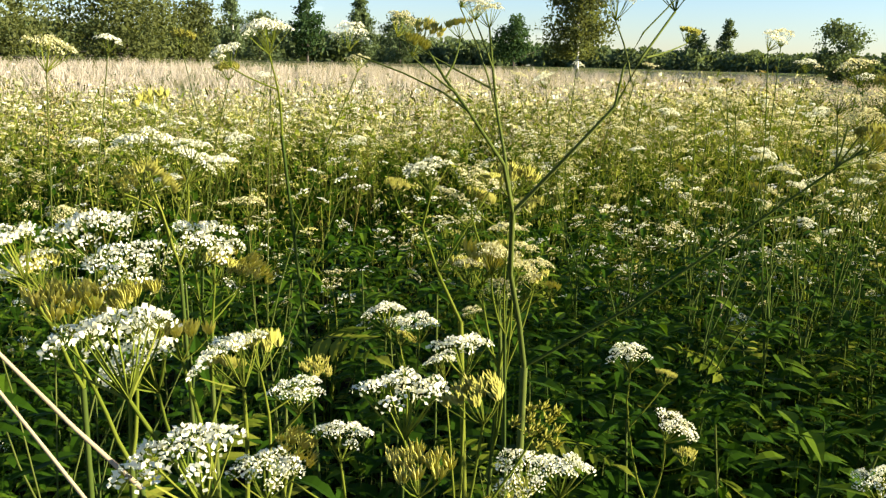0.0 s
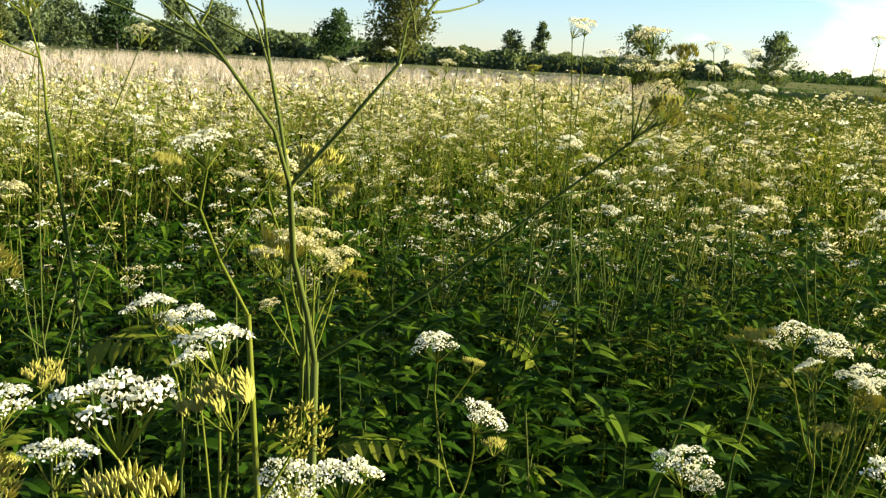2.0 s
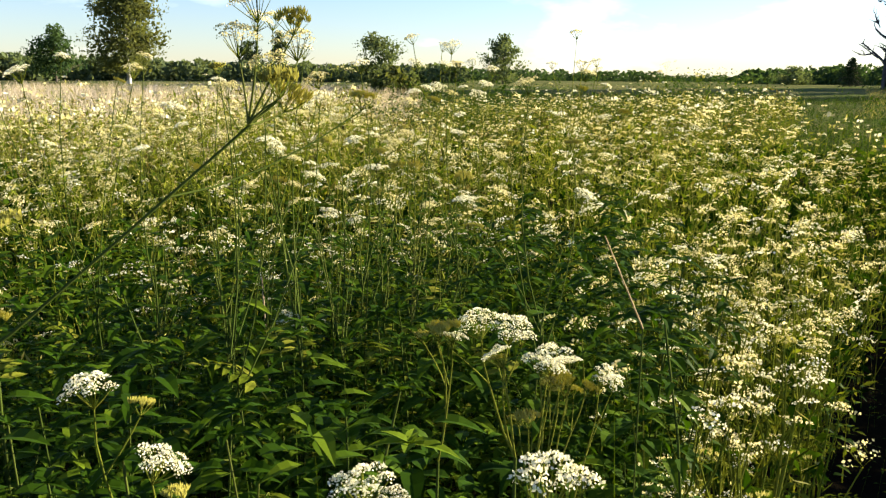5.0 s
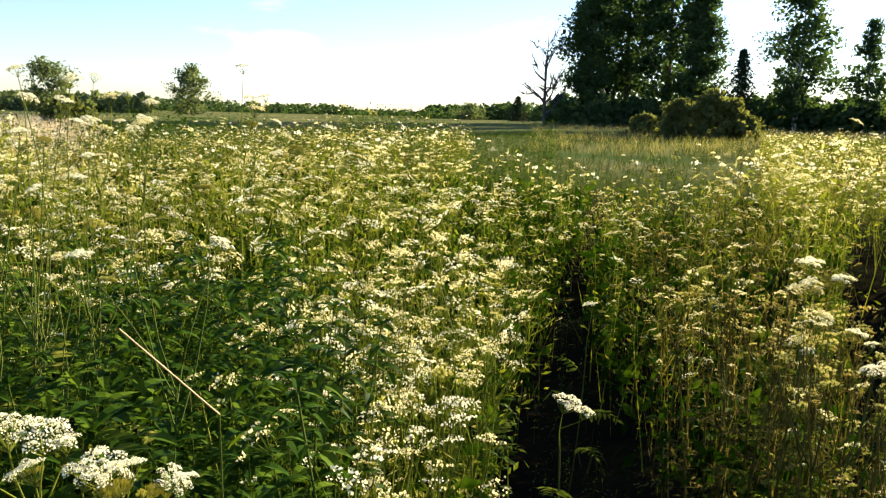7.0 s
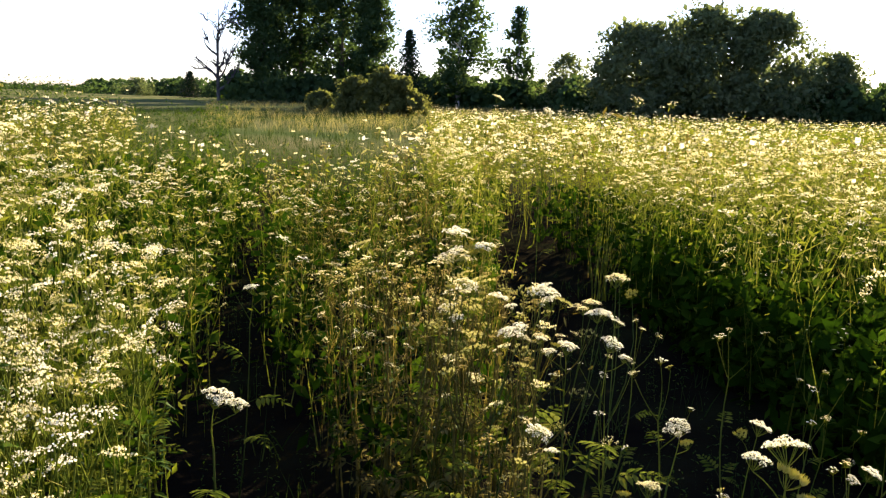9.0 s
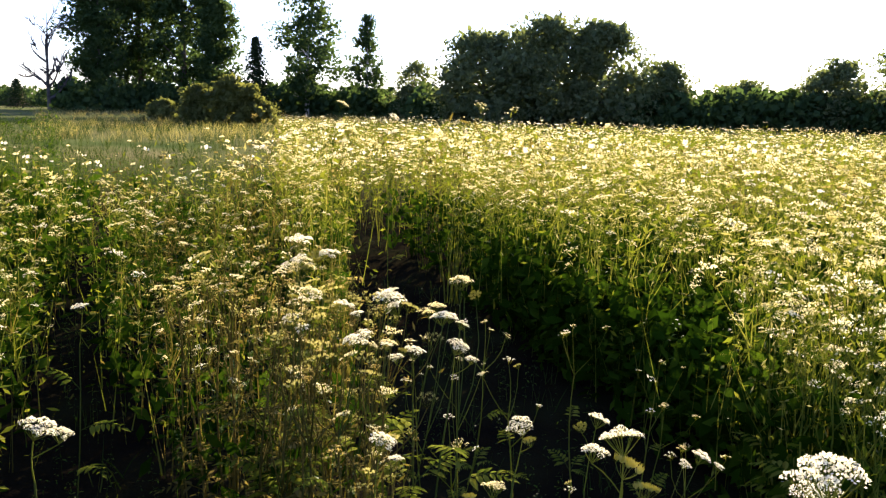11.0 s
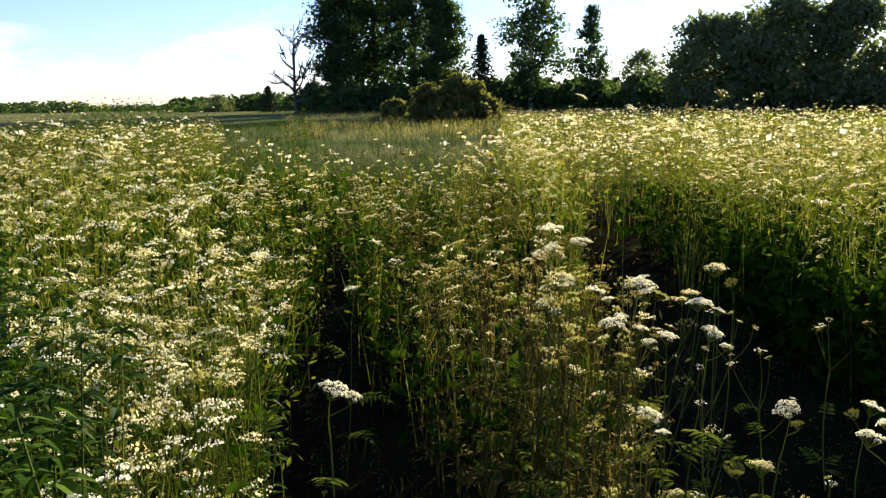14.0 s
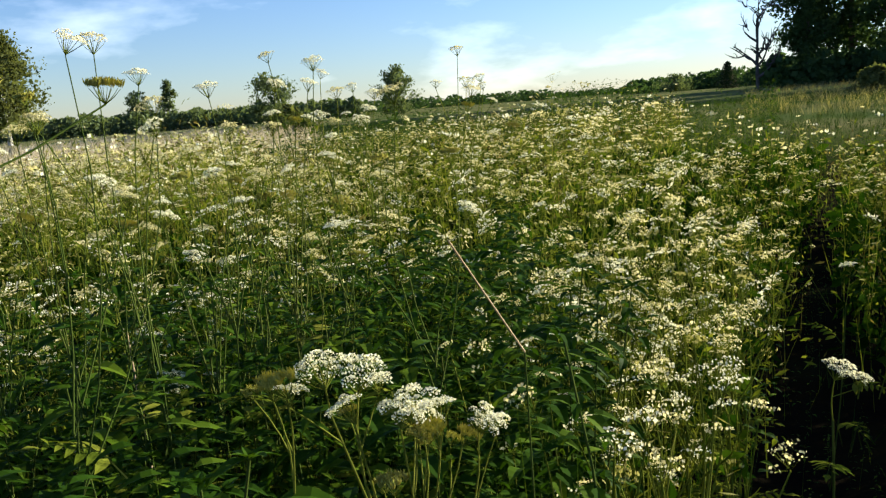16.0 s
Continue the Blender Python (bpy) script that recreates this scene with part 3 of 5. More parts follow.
fringe("far_hedge", [(46, 16, 118, 1.8, 1.5), (17, -1, 125, 1.5, 1.1), (-1, -13, 120, 1.0, 0.8), (-13, -29, 120, 0.75, 0.7)], CROWN_MID, "dark green hedge along the far side of the hay field", 91)
fringe("far_woods", [(-27, -42, 230, 0.55, 0.4), (-41, -49, 260, 0.2, 0.3), (-47, -57, 170, 0.5, 1.0)], CROWN_DARK, "low dark line of woods on the horizon", 92)
fringe("undergrowth", [(-55.5, -67, 101, 1.3, 1.2), (-66, -80, 102, 1.5, 1.3), (-78, -119, 92, 1.6, 1.7)], CROWN_DARK, "dense dark undergrowth at the foot of the trees", 93)


# ---- the meadow: plants near the camera's way are things of their own, those further off are stuff ----
SLOTS = [PETAL, PETAL_CREAM, STEM_PALE, LEAF, FRUIT_FIELD, BROWN, NETTLE, TAN]


def field_plant(rng, lod, brown=False, heads=4, seedy=False, leafy=1.0):
    """A whole umbel plant about one metre high in few triangles, slots as in SLOTS."""
    b = Buf()
    top = np.array([rng.normal(0, 0.04), rng.normal(0, 0.04), 0.72])
    lean = [rng.normal(0, 0.07), rng.normal(0, 0.07), 1]
    stem_m, leaf_m = (5, 5) if brown else (2, 3)
    w = 0.0024

    def strand(p, q, wide):
        p, q = np.asarray(p, float), np.asarray(q, float)
        s = unit(np.cross(q - p, rng.normal(0, 1, 3))) * wide
        b.add([p - s, p + s, q], [(0, 1, 2)], stem_m)

    strand((0, 0, 0), top, w * 1.6)
    for i in range(heads):
        a = rng.uniform(0, 6.28)
        reach = 0.02 if i == 0 else rng.uniform(0.06, 0.20) * (0.65 if brown else 1.0)
        tip = np.array([top[0] + reach * math.cos(a), top[1] + reach * math.sin(a), rng.uniform(0.86, 1.06) - (rng.uniform(0.0, 0.26) if i > 0 else 0)])
        strand(top * rng.uniform(0.65, 1.0), tip, w)
        r = (0.018 + 0.036 * rng.uniform() ** 1.5) * (1.0 if lod == 1 else 0.85) * (0.72 if brown or seedy else 1.0)
        kind = 4 if rng.uniform() < (0.6 if seedy else 0.45 if brown else 0.22) else (1 if rng.uniform() < (0.9 if brown or seedy else 0.8) else 0)
        if brown:
            kind = int(rng.choice((4, 7, 7, 1), p=(0.35, 0.25, 0.25, 0.15)))
        if lod == 1:
            v, f, m = (fruit_head(rng, 7, 4, 1) if kind == 4 else flower_head(rng, 10, 5, 1)).arrays()
            tilt = rng.normal(0, 0.3, 2)
            v = v * (r, r, r)
            v[:, 2] += v[:, :2] @ tilt
            v = v + tip - (0, 0, 0.8 * r)
            b.add(v, f, np.where(m == 1, stem_m, kind))
        else:
            n = 4
            p, rr = disc_points(n, r * 0.8, rng)
            pts = np.column_stack([p[:, 0], p[:, 1], 0.3 * (r - rr)]) + tip
            diamonds(b, pts, rng.uniform(0.35, 0.55, n) * r, rng, kind, 0.06)
    for _ in range({1: 3, 2: 2, 3: 0}[lod]):
        foot = np.array([rng.normal(0, 0.09), rng.normal(0, 0.09), rng.uniform(0.1, 0.5)])
        strand(foot, foot + (rng.normal(0, 0.06), rng.normal(0, 0.06), rng.uniform(0.2, 0.42)), w * 0.9)
    k = {1: 10 if brown else 22, 2: 6, 3: 0}[lod]
    if k:
        a, q = rng.uniform(0, 6.28, k), rng.uniform(0.0, 0.17, k)
        fuzz = np.column_stack([top[0] + q * np.cos(a), top[1] + q * np.sin(a), rng.uniform(0.56, 1.0, k)])
        diamonds(b, fuzz, rng.uniform(0.6, 1.3, k) * (0.0042 if lod == 1 else 0.009), rng, 5 if brown else (2 if rng.uniform() < 0.45 else 4), 0.0, 3.6)
    n = max(3, int(leafy * {1: 14 if brown else 22, 2: 8, 3: 6}[lod]))
    pts = np.column_stack([rng.normal(0, 0.10, n), rng.normal(0, 0.10, n), rng.uniform(0.28, 0.86, n)])
    diamonds(b, pts, rng.uniform(0.6, 1.3, n) * {1: 0.008, 2: 0.014, 3: 0.03}[lod], rng, leaf_m, 0.1, 2.4)
    return b.arrays()


def field_nettle(rng, lod):
    """A nettle one metre high: crossed pairs of leaves, closer and smaller towards the top."""
    b = Buf()
    lean = rng.normal(0, 0.04, 2)
    s = np.array([0.0022, 0.001, 0])
    b.add([-s, s, (lean[0], lean[1], 1.0)], [(0, 1, 2)], 6)
    levels = {0: 9, 2: 5}[lod]
    for i in range(levels):
        u = 1 - (0.42 if lod == 0 else 0.62) * (1 - i / (levels - 1)) ** 1.25
        a0 = i * 1.57 + rng.normal(0, 0.25)
        size = {0: 0.066, 2: 0.085}[lod] * (1 - 0.5 * (i / levels) ** 1.5) * rng.uniform(0.8, 1.2)
        for k in range(2):
            a = a0 + k * math.pi + rng.normal(0, 0.15)
            blade_leaf(b, (lean[0] * u + 0.015 * math.cos(a), lean[1] * u + 0.015 * math.sin(a), u + rng.normal(0, 0.01)), (math.cos(a), math.sin(a), rng.uniform(0.0, 0.5)), (0, 0, 1), size, size * 0.44, rng.uniform(0.3, 0.7), 0.3, {0: 4, 2: 2}[lod], 0, 6)
    if lod < 2:
        v, f, m = nettle_tip(rng, 0.036, 6).arrays()
        b.add(v + (lean[0], lean[1], 0.99), f, m)
    return b.arrays()


def tuft(rng, blades, h, spread, m=0):
    b = Buf()
    for _ in range(blades):
        a, r = rng.uniform(0, 6.28), rng.uniform(0, spread)
        p = np.array([r * math.cos(a), r * math.sin(a), 0])
        way = np.array([rng.normal(0, 0.28), rng.normal(0, 0.28), 1])
        q = p + way * h * rng.uniform(0.6, 1.1)
        s = unit(np.cross(way, rng.normal(0, 1, 3))) * h * 0.012
        mid = p + way * h * 0.4
        b.add([p - s, p + s, mid + s, mid - s, q + (way * (0.15, 0.15, -0.02)) * h], [(0, 1, 2), (0, 2, 3), (3, 2, 4)], m)
    return b.arrays()


def scatter(name, protos, xs, ys, scales, rng, materials, label, category, pick=None, sink=0.0):
    """Many plants laid out as one sheet of real geometry."""
    b = Buf()
    which = rng.integers(0, len(protos), len(xs)) if pick is None else pick
    zs = ground_z(xs, ys) - sink
    for k, (v, f, m) in enumerate(protos):
        ids = np.nonzero(which == k)[0]
        if not len(ids):
            continue
        a = rng.uniform(0, 2 * np.pi, len(ids))
        c, s = np.cos(a)[:, None], np.sin(a)[:, None]
        sc = scales[ids][:, None]
        wide = rng.uniform(0.9, 1.2, len(ids))[:, None]
        tilt = rng.normal(0, 0.06, (len(ids), 2))
        x = (v[:, 0] * c - v[:, 1] * s) * sc * wide + v[:, 2] * sc * tilt[:, :1] + xs[ids][:, None]
        y = (v[:, 0] * s + v[:, 1] * c) * sc * wide + v[:, 2] * sc * tilt[:, 1:] + ys[ids][:, None]
        z = v[:, 2] * sc + zs[ids][:, None]
        vv = np.stack([x, y, z], -1).reshape(-1, 3)
        ff = (f[None] + (np.arange(len(ids)) * len(v))[:, None, None]).reshape(-1, 3)
        b.add(vv, ff, np.tile(m, len(ids)))
    return tagged(part(name, b, materials), label, category, kind="stuff")


def sector(rng, n, r0, r1, yaw0, yaw1):
    r = np.sqrt(rng.uniform(r0 * r0, r1 * r1, n))
    a = np.radians(rng.uniform(yaw1, yaw0, n))
    return CENTRE[0] - r * np.sin(a), CENTRE[1] + r * np.cos(a), r, np.degrees(a)


def patch(x, y, size):
    """A soft pattern of denser and thinner patches, about 0 to 1."""
    return 0.5 + 0.25 * np.sin(x / size + 1.3 * np.sin(y / size * 0.7)) + 0.25 * np.sin(y / size * 1.1 + 1.7 * np.sin(x / size * 0.6 + 2))


def tall_at(x, y):
    """How much taller the meadow stands away from the tracks, by direction and distance."""
    r, a = np.hypot(x - CENTRE[0], y - CENTRE[1]), yaw_of(x, y)
    more = np.interp(a, (-120, -72, -67, -62, -54, -48, -40, -15, -8, 50), (0.30, 0.30, 0.18, 0.04, 0.04, 0.24, 0.38, 0.40, 0.20, 0.18))
    f = 1 + np.clip((r - 2.9) / 2.2, 0, 1) * more
    top = np.where((a > -56) & (a < -22), (1.60 - 0.030 * r) / 1.2, (1.62 - 0.017 * r) / 1.06)
    return np.minimum(f, np.maximum(0.95, top))


rng = np.random.default_rng(5)
NEAR = 3.7

# white umbels of the middle distance
x, y, r, a = sector(rng, 2250, NEAR, 8.5, 46, -120)
keep = (rng.uniform(0, 1, len(x)) < 0.5 + 0.5 * patch(x, y, 1.1)) & (track_gap(x, y) < 0.05) & ((r > np.where(a > 2, 5.6, 4.3)) | (a < -37) | (rng.uniform(0, 1, len(x)) < 0.35))
x, y = x[keep], y[keep]
s_, o_ = along(x, y)
strip = (o_ > 0.0) & (o_ < 1.15)
mid = [field_plant(rng, 1, False, k) for k in (3, 3, 4, 4, 3, 2, 3, 4, 3)] + [field_plant(rng, 1, True, 4) for _ in range(5)] + [field_plant(rng, 1, False, 4, True) for _ in range(6)] + [field_plant(rng, 1, False, 5, False, 0.35) for _ in range(6)]
pick = np.where(strip & (rng.uniform(0, 1, len(x)) < 0.75) | (rng.uniform(0, 1, len(x)) < 0.12), rng.integers(9, 14, len(x)), rng.integers(0, 9, len(x)))
pick = np.where(~strip & (yaw_of(x, y) < -62) & (rng.uniform(0, 1, len(x)) < 0.6), rng.integers(20, 26, len(x)), pick)
pick = np.where(~strip & (yaw_of(x, y) < -66) & (rng.uniform(0, 1, len(x)) < 0.25) | (rng.uniform(0, 1, len(x)) < 0.14), rng.integers(14, 20, len(x)), pick)
scatter("umbel_meadow", mid, x, y, tall_at(x, y) * rng.uniform(0.80, 1.12, len(x)) * (1 + 0.26 * (patch(x + 3, y, 0.8) - 0.5)) - 0.08 * strip + 0.3 * rng.uniform(0, 1, len(x)) ** 12, rng, SLOTS, "dense white-flowered umbel plants with green stems", "wildflowers", pick)

# the same plants further off
x, y, r, a = sector(rng, 7200, 8.5, 20, 42, -116)
clearing = (a < -50) & (a > -69) & (r > 9.0 + 1.8 * patch(x, y, 1.2))
rise_ = (a < -24) & (a > -54) & (r > 9.5 + patch(x, y, 1.5))
hay = (a > -26) & (r > 15.5 + 1.5 * patch(x, y, 2))
keep = ~clearing & ~hay & ~(rise_ & (rng.uniform(0, 1, len(x)) < 0.12)) & (track_gap(x, y) < 0.05)
x, y = x[keep], y[keep]
far = [field_plant(rng, 2, False, 4, False, 0.7) for _ in range(10)] + [field_plant(rng, 2, True, 4) for _ in range(3)] + [field_plant(rng, 2, False, 4, True) for _ in range(7)]
scatter("umbel_meadow", far, x, y, tall_at(x, y) * rng.uniform(0.82, 1.1, len(x)) * (1 + 0.22 * (patch(x + 3, y, 1.7) - 0.5)) + 0.3 * rng.uniform(0, 1, len(x)) ** 14, rng, SLOTS, "white-flowered umbel plants thinning into the field", "wildflowers")
x, y, r, a = sector(rng, 2900, 20, 52, -69, -118)
vfar = [field_plant(rng, 3, False, 3) for _ in range(10)]
scatter("umbel_meadow", vfar, x, y, tall_at(x, y) * rng.uniform(0.85, 1.1, len(x)) * (1 + 0.2 * (patch(x, y, 3.1) - 0.5)) + 0.3 * rng.uniform(0, 1, len(x)) ** 14, rng, SLOTS, "backlit cream flower heads far across the meadow", "wildflowers")

# the meadow goes on round the place
x, y, r, a = sector(rng, 900, 1.5, 9, 236, 44)
keep = track_gap(x, y) < 0.02
x, y = x[keep], y[keep]
scatter("umbel_meadow", far, x, y, rng.uniform(0.75, 1.1, len(x)), rng, SLOTS, "white umbels and green stems round the trodden place", "wildflowers")

# nettles and green herbs below and between them
x, y, r, a = sector(rng, 2700, NEAR - 0.9, 10, 48, -122)
keep = track_gap(x, y) < 0.02
x, y = x[keep], y[keep]
scatter("nettle_bed", [field_nettle(rng, 2) for _ in range(8)], x, y, rng.uniform(0.5, 0.8, len(x)), rng, SLOTS, "dark green nettles crowded under the flowering plants", "nettles")
x, y, r, a = sector(rng, 2500, 9, 21, 50, -124)
keep = ~((a < -50) & (a > -70) & (r > 16.5)) & ~((a > -26) & (r > 15))
x, y, r, a = x[keep], y[keep], r[keep], a[keep]
tall_ = (a < -24) & (a > -54) & (r > 9.5)
scatter("nettle_bed", [field_nettle(rng, 2) for _ in range(8)], x, y, np.where(tall_ & (r < 13), rng.uniform(0.5, 0.8, len(x)), rng.uniform(0.5, 0.82, len(x))), rng, SLOTS, "tall dark green nettles on a low rise", "nettles")
x, y, r, a = sector(rng, 2300, 12.0, 21, -20, -56)
keep = (patch(x, y, 0.9) > 0.4) | (r > 14.5)
x, y = x[keep], y[keep]
scatter("nettle_bed", [field_nettle(rng, 2) for _ in range(8)], x, y, rng.uniform(0.8, 1.15, len(x)) * (0.75 + 0.6 * patch(x, y, 0.9)), rng, SLOTS, "tall dark green nettles on a low rise", "nettles")

x, y, r, a = sector(rng, 1300, 8.8, 18, -48, -70)
keep = track_gap(x, y) < 0.02
x, y = x[keep], y[keep]
scatter("herb_bed", [field_nettle(rng, 2) for _ in range(6)], x, y, rng.uniform(0.42, 0.72, len(x)) * (0.8 + 0.4 * patch(x, y, 0.8)), rng, SLOTS, "low green herbs where the tracks leave the flowers", "herbs")

# low leaves added under everything that grows, to block the low sun and deepen the shade
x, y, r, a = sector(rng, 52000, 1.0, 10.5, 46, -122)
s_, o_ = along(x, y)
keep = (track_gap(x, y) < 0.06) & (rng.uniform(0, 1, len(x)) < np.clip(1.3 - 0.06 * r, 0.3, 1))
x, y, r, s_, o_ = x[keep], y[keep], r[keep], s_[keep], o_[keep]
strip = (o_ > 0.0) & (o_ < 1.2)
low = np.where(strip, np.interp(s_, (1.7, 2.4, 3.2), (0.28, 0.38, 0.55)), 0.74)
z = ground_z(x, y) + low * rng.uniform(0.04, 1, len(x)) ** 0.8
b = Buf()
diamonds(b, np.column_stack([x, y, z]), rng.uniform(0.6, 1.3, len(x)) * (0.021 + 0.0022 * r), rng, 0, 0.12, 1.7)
tagged(part("low_leaves", b, SHADE_LEAF), "dark green leaves added low under the flowers as shade", "herbs", kind="stuff")

# a second lot in the bank, added to keep sun off the track
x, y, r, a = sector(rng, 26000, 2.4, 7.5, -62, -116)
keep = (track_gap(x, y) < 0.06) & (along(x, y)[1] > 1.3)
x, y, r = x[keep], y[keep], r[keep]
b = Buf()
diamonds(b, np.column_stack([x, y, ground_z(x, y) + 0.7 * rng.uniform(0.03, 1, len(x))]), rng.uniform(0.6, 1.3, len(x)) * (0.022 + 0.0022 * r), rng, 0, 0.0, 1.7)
tagged(part("low_leaves", b, SHADE_LEAF), "dark leaves added under the bank of flowers to block sun", "herbs", kind="stuff")

# grass: short and green along the tracks, pale hay beyond
x, y, r, a = sector(rng, 2600, 0.9, 9, -35, -122)
keep = (track_gap(x, y) > 0.02) & (rng.uniform(0, 1, len(x)) < 0.06)
x, y = x[keep], y[keep]
scatter("track_grass", [tuft(rng, 8, 0.16, 0.06) for _ in range(8)], x, y, rng.uniform(0.7, 1.5, len(x)), rng, [GRASS], "short green grass in the trodden tracks", "grass")
x, y, r, a = sector(rng, 3800, 13, 62, -24, -74)
scatter("clearing_grass", [tuft(rng, 7, 0.42, 0.25) for _ in range(8)], x, y, rng.uniform(0.7, 1.3, len(x)), rng, [GRASS], "short green grass where the tracks leave the meadow", "grass")
x, y, r, a = sector(rng, 3600, 14.5, 70, 46, -26)
scatter("hay_grass", [tuft(rng, 8, 0.78, 0.32) for _ in range(8)], x, y, rng.uniform(0.75, 1.2, len(x)), rng, [STRAW], "tall pale straw-coloured grass across the field", "grass")
x, y, r, a = sector(rng, 2000, 36, 100, -54, -80)
scatter("hay_grass", [tuft(rng, 6, 0.6, 0.5) for _ in range(8)], x, y, rng.uniform(0.6, 1.1, len(x)), rng, [OLIVE_HAY], "pale dry grass at the foot of the dark trees", "grass")


# ---- flowering plants that stand near enough to be told apart ----
hr = np.random.default_rng(17)
HEADS = [flower_head(hr, 13, 32).mesh("flower_head", [PETAL, STEM_PALE]) for _ in range(4)]
CREAM_HEADS = [flower_head(hr, 12, 28).mesh("flower_head", [PETAL_CREAM, STEM_PALE]) for _ in range(3)]
FRUIT_HEADS = [fruit_head(hr).mesh("seed_head", [FRUIT, STEM_PALE]) for _ in range(3)]
LITE_HEADS = [flower_head(hr, 10, 6, 1).mesh("flower_head", [PETAL, STEM_PALE]) for _ in range(4)]
LITE_CREAM = [flower_head(hr, 10, 6, 1).mesh("flower_head", [PETAL_CREAM, STEM_PALE]) for _ in range(4)]
LITE_TAN = [flower_head(hr, 9, 5, 1).mesh("faded_head", [TAN, BROWN]) for _ in range(3)]
LITE_FRUIT = [fruit_head(hr, 9, 5, 1).mesh("seed_head", [FRUIT_FIELD, STEM_PALE]) for _ in range(3)]
LEAVES = [feathery_leaf(hr, 6, 0.22).mesh("leaf", [LEAF, STEM]) for _ in range(3)]
BROWN_LEAVES = [feathery_leaf(hr, 5, 0.18).mesh("leaf", [BROWN, BROWN]) for _ in range(2)]
NETTLE_LEAVES = [nettle_leaf(*q).mesh("leaf", [NETTLE, STEM]) for q in ((0.044, 0.30, 0.42), (0.052, 0.45, 0.46), (0.060, 0.60, 0.40), (0.068, 0.50, 0.44))]
NETTLE_TIPS = [nettle_tip(hr).mesh("shoot_tip", [NETTLE]) for _ in range(3)]


def set_head(parent, meshes, place, radius, rng, name, away=(0, 0)):
    ob = part(name, meshes[int(rng.integers(0, len(meshes)))], None, parent)
    ob.matrix_basis = Matrix.Translation(place) @ Euler((rng.normal(0, 0.26) - away[1] * 0.6, rng.normal(0, 0.26) + away[0] * 0.6, rng.uniform(0, 6.28))).to_matrix().to_4x4() @ Matrix.Scale(radius, 4)
    return ob


def set_leaf(parent, meshes, place, turn, rng, scale=1.0, pitch=0.0):
    ob = part("leaf", meshes[int(rng.integers(0, len(meshes)))], None, parent)
    ob.matrix_basis = Matrix.Translation(place) @ Euler((rng.normal(0, 0.12), pitch + rng.normal(0, 0.15), turn)).to_matrix().to_4x4() @ Matrix.Scale(scale, 4)
    return ob


def umbel_plant(rng, heads, lite, brown=False, seedy=0.15):
    """A branching hedge parsley, one metre high, with flat white flower heads at the tips."""
    root = new("umbel_plant")
    st = Buf()
    top = np.array([rng.normal(0, 0.03), rng.normal(0, 0.03), 0.70])
    spine = bent((0, 0, -0.03), top, rng, 0.04, 6)
    tube(st, spine, np.linspace(0.0055, 0.003, 6), 5, 0)
    tips = []
    for i in range(heads):
        a = i * 2.4 + rng.uniform(-0.4, 0.4)
        reach = 0.02 if i == 0 else rng.uniform(0.07, 0.19) * (0.7 if brown else 1.0)
        tip = np.array([top[0] + reach * math.cos(a), top[1] + reach * math.sin(a), rng.uniform(0.88, 1.05) if i < 3 else rng.uniform(0.74, 0.98)])
        start = top if i < 2 else spine[int(rng.integers(3, 6))]
        line = bent(start, tip, rng, 0.06, 4)
        line[1:3, :2] += (tip[:2] - start[:2]) * 0.12
        tube(st, line, [0.0026, 0.0022, 0.0018, 0.0014], 4, 0)
        tips.append(tip)
    part("stem", st, BROWN if brown else STEM_PALE, root, smooth=True)
    for i, tip in enumerate(tips):
        away = unit((tip[0] - top[0], tip[1] - top[1], 0.001)) * 0.5
        pickn = rng.uniform()
        if pickn < seedy:
            set_head(root, LITE_FRUIT if lite else FRUIT_HEADS, tip, rng.uniform(0.026, 0.042), rng, "seed_head", away)
        elif brown and pickn < 0.85:
            set_head(root, LITE_TAN, tip, rng.uniform(0.014, 0.028), rng, "faded_head", away)
        else:
            cream = pickn < (0.97 if brown else 0.6)
            set_head(root, (LITE_CREAM if cream else LITE_HEADS) if lite else (CREAM_HEADS if cream else HEADS), tip, rng.uniform(0.020, 0.042) * (0.75 if brown else 1.0), rng, "flower_head", away)
    for i in range(4):
        u = rng.uniform(0.25, 0.9)
        p = spine[int(u * 5)]
        set_leaf(root, BROWN_LEAVES if brown else LEAVES, p, rng.uniform(0, 6.28), rng, rng.uniform(0.55, 1.0) * (1.15 - 0.5 * u), -0.25)
    return root


def nettle_plant(rng):
    """A nettle, one metre high, toothed leaves in crossed pairs under a tip of young leaves."""
    root = new("nettle")
    st = Buf()
    spine = bent((0, 0, -0.03), (rng.normal(0, 0.06), rng.normal(0, 0.06), 1.0), rng, 0.05, 7)
    tube(st, spine, np.linspace(0.0032, 0.0014, 7), 4, 0)
    part("stem", st, STEM, root, smooth=True)
    levels = 7
    for i in range(levels):
        u = 1 - 0.36 * (1 - i / levels) ** 1.15
        p = np.array([np.interp(u, np.linspace(0, 1, 7), spine[:, k]) for k in range(3)])
        for k in range(2):
            set_leaf(root, NETTLE_LEAVES, p, i * 1.57 + k * math.pi + rng.normal(0, 0.2), rng, 1.05 - 0.5 * (i / levels) ** 1.5, rng.uniform(-0.35, 0.25))
    set_leaf(root, NETTLE_TIPS, spine[6], rng.uniform(0, 6.28), rng, rng.uniform(0.9, 1.3)).name = "shoot_tip"
    return root


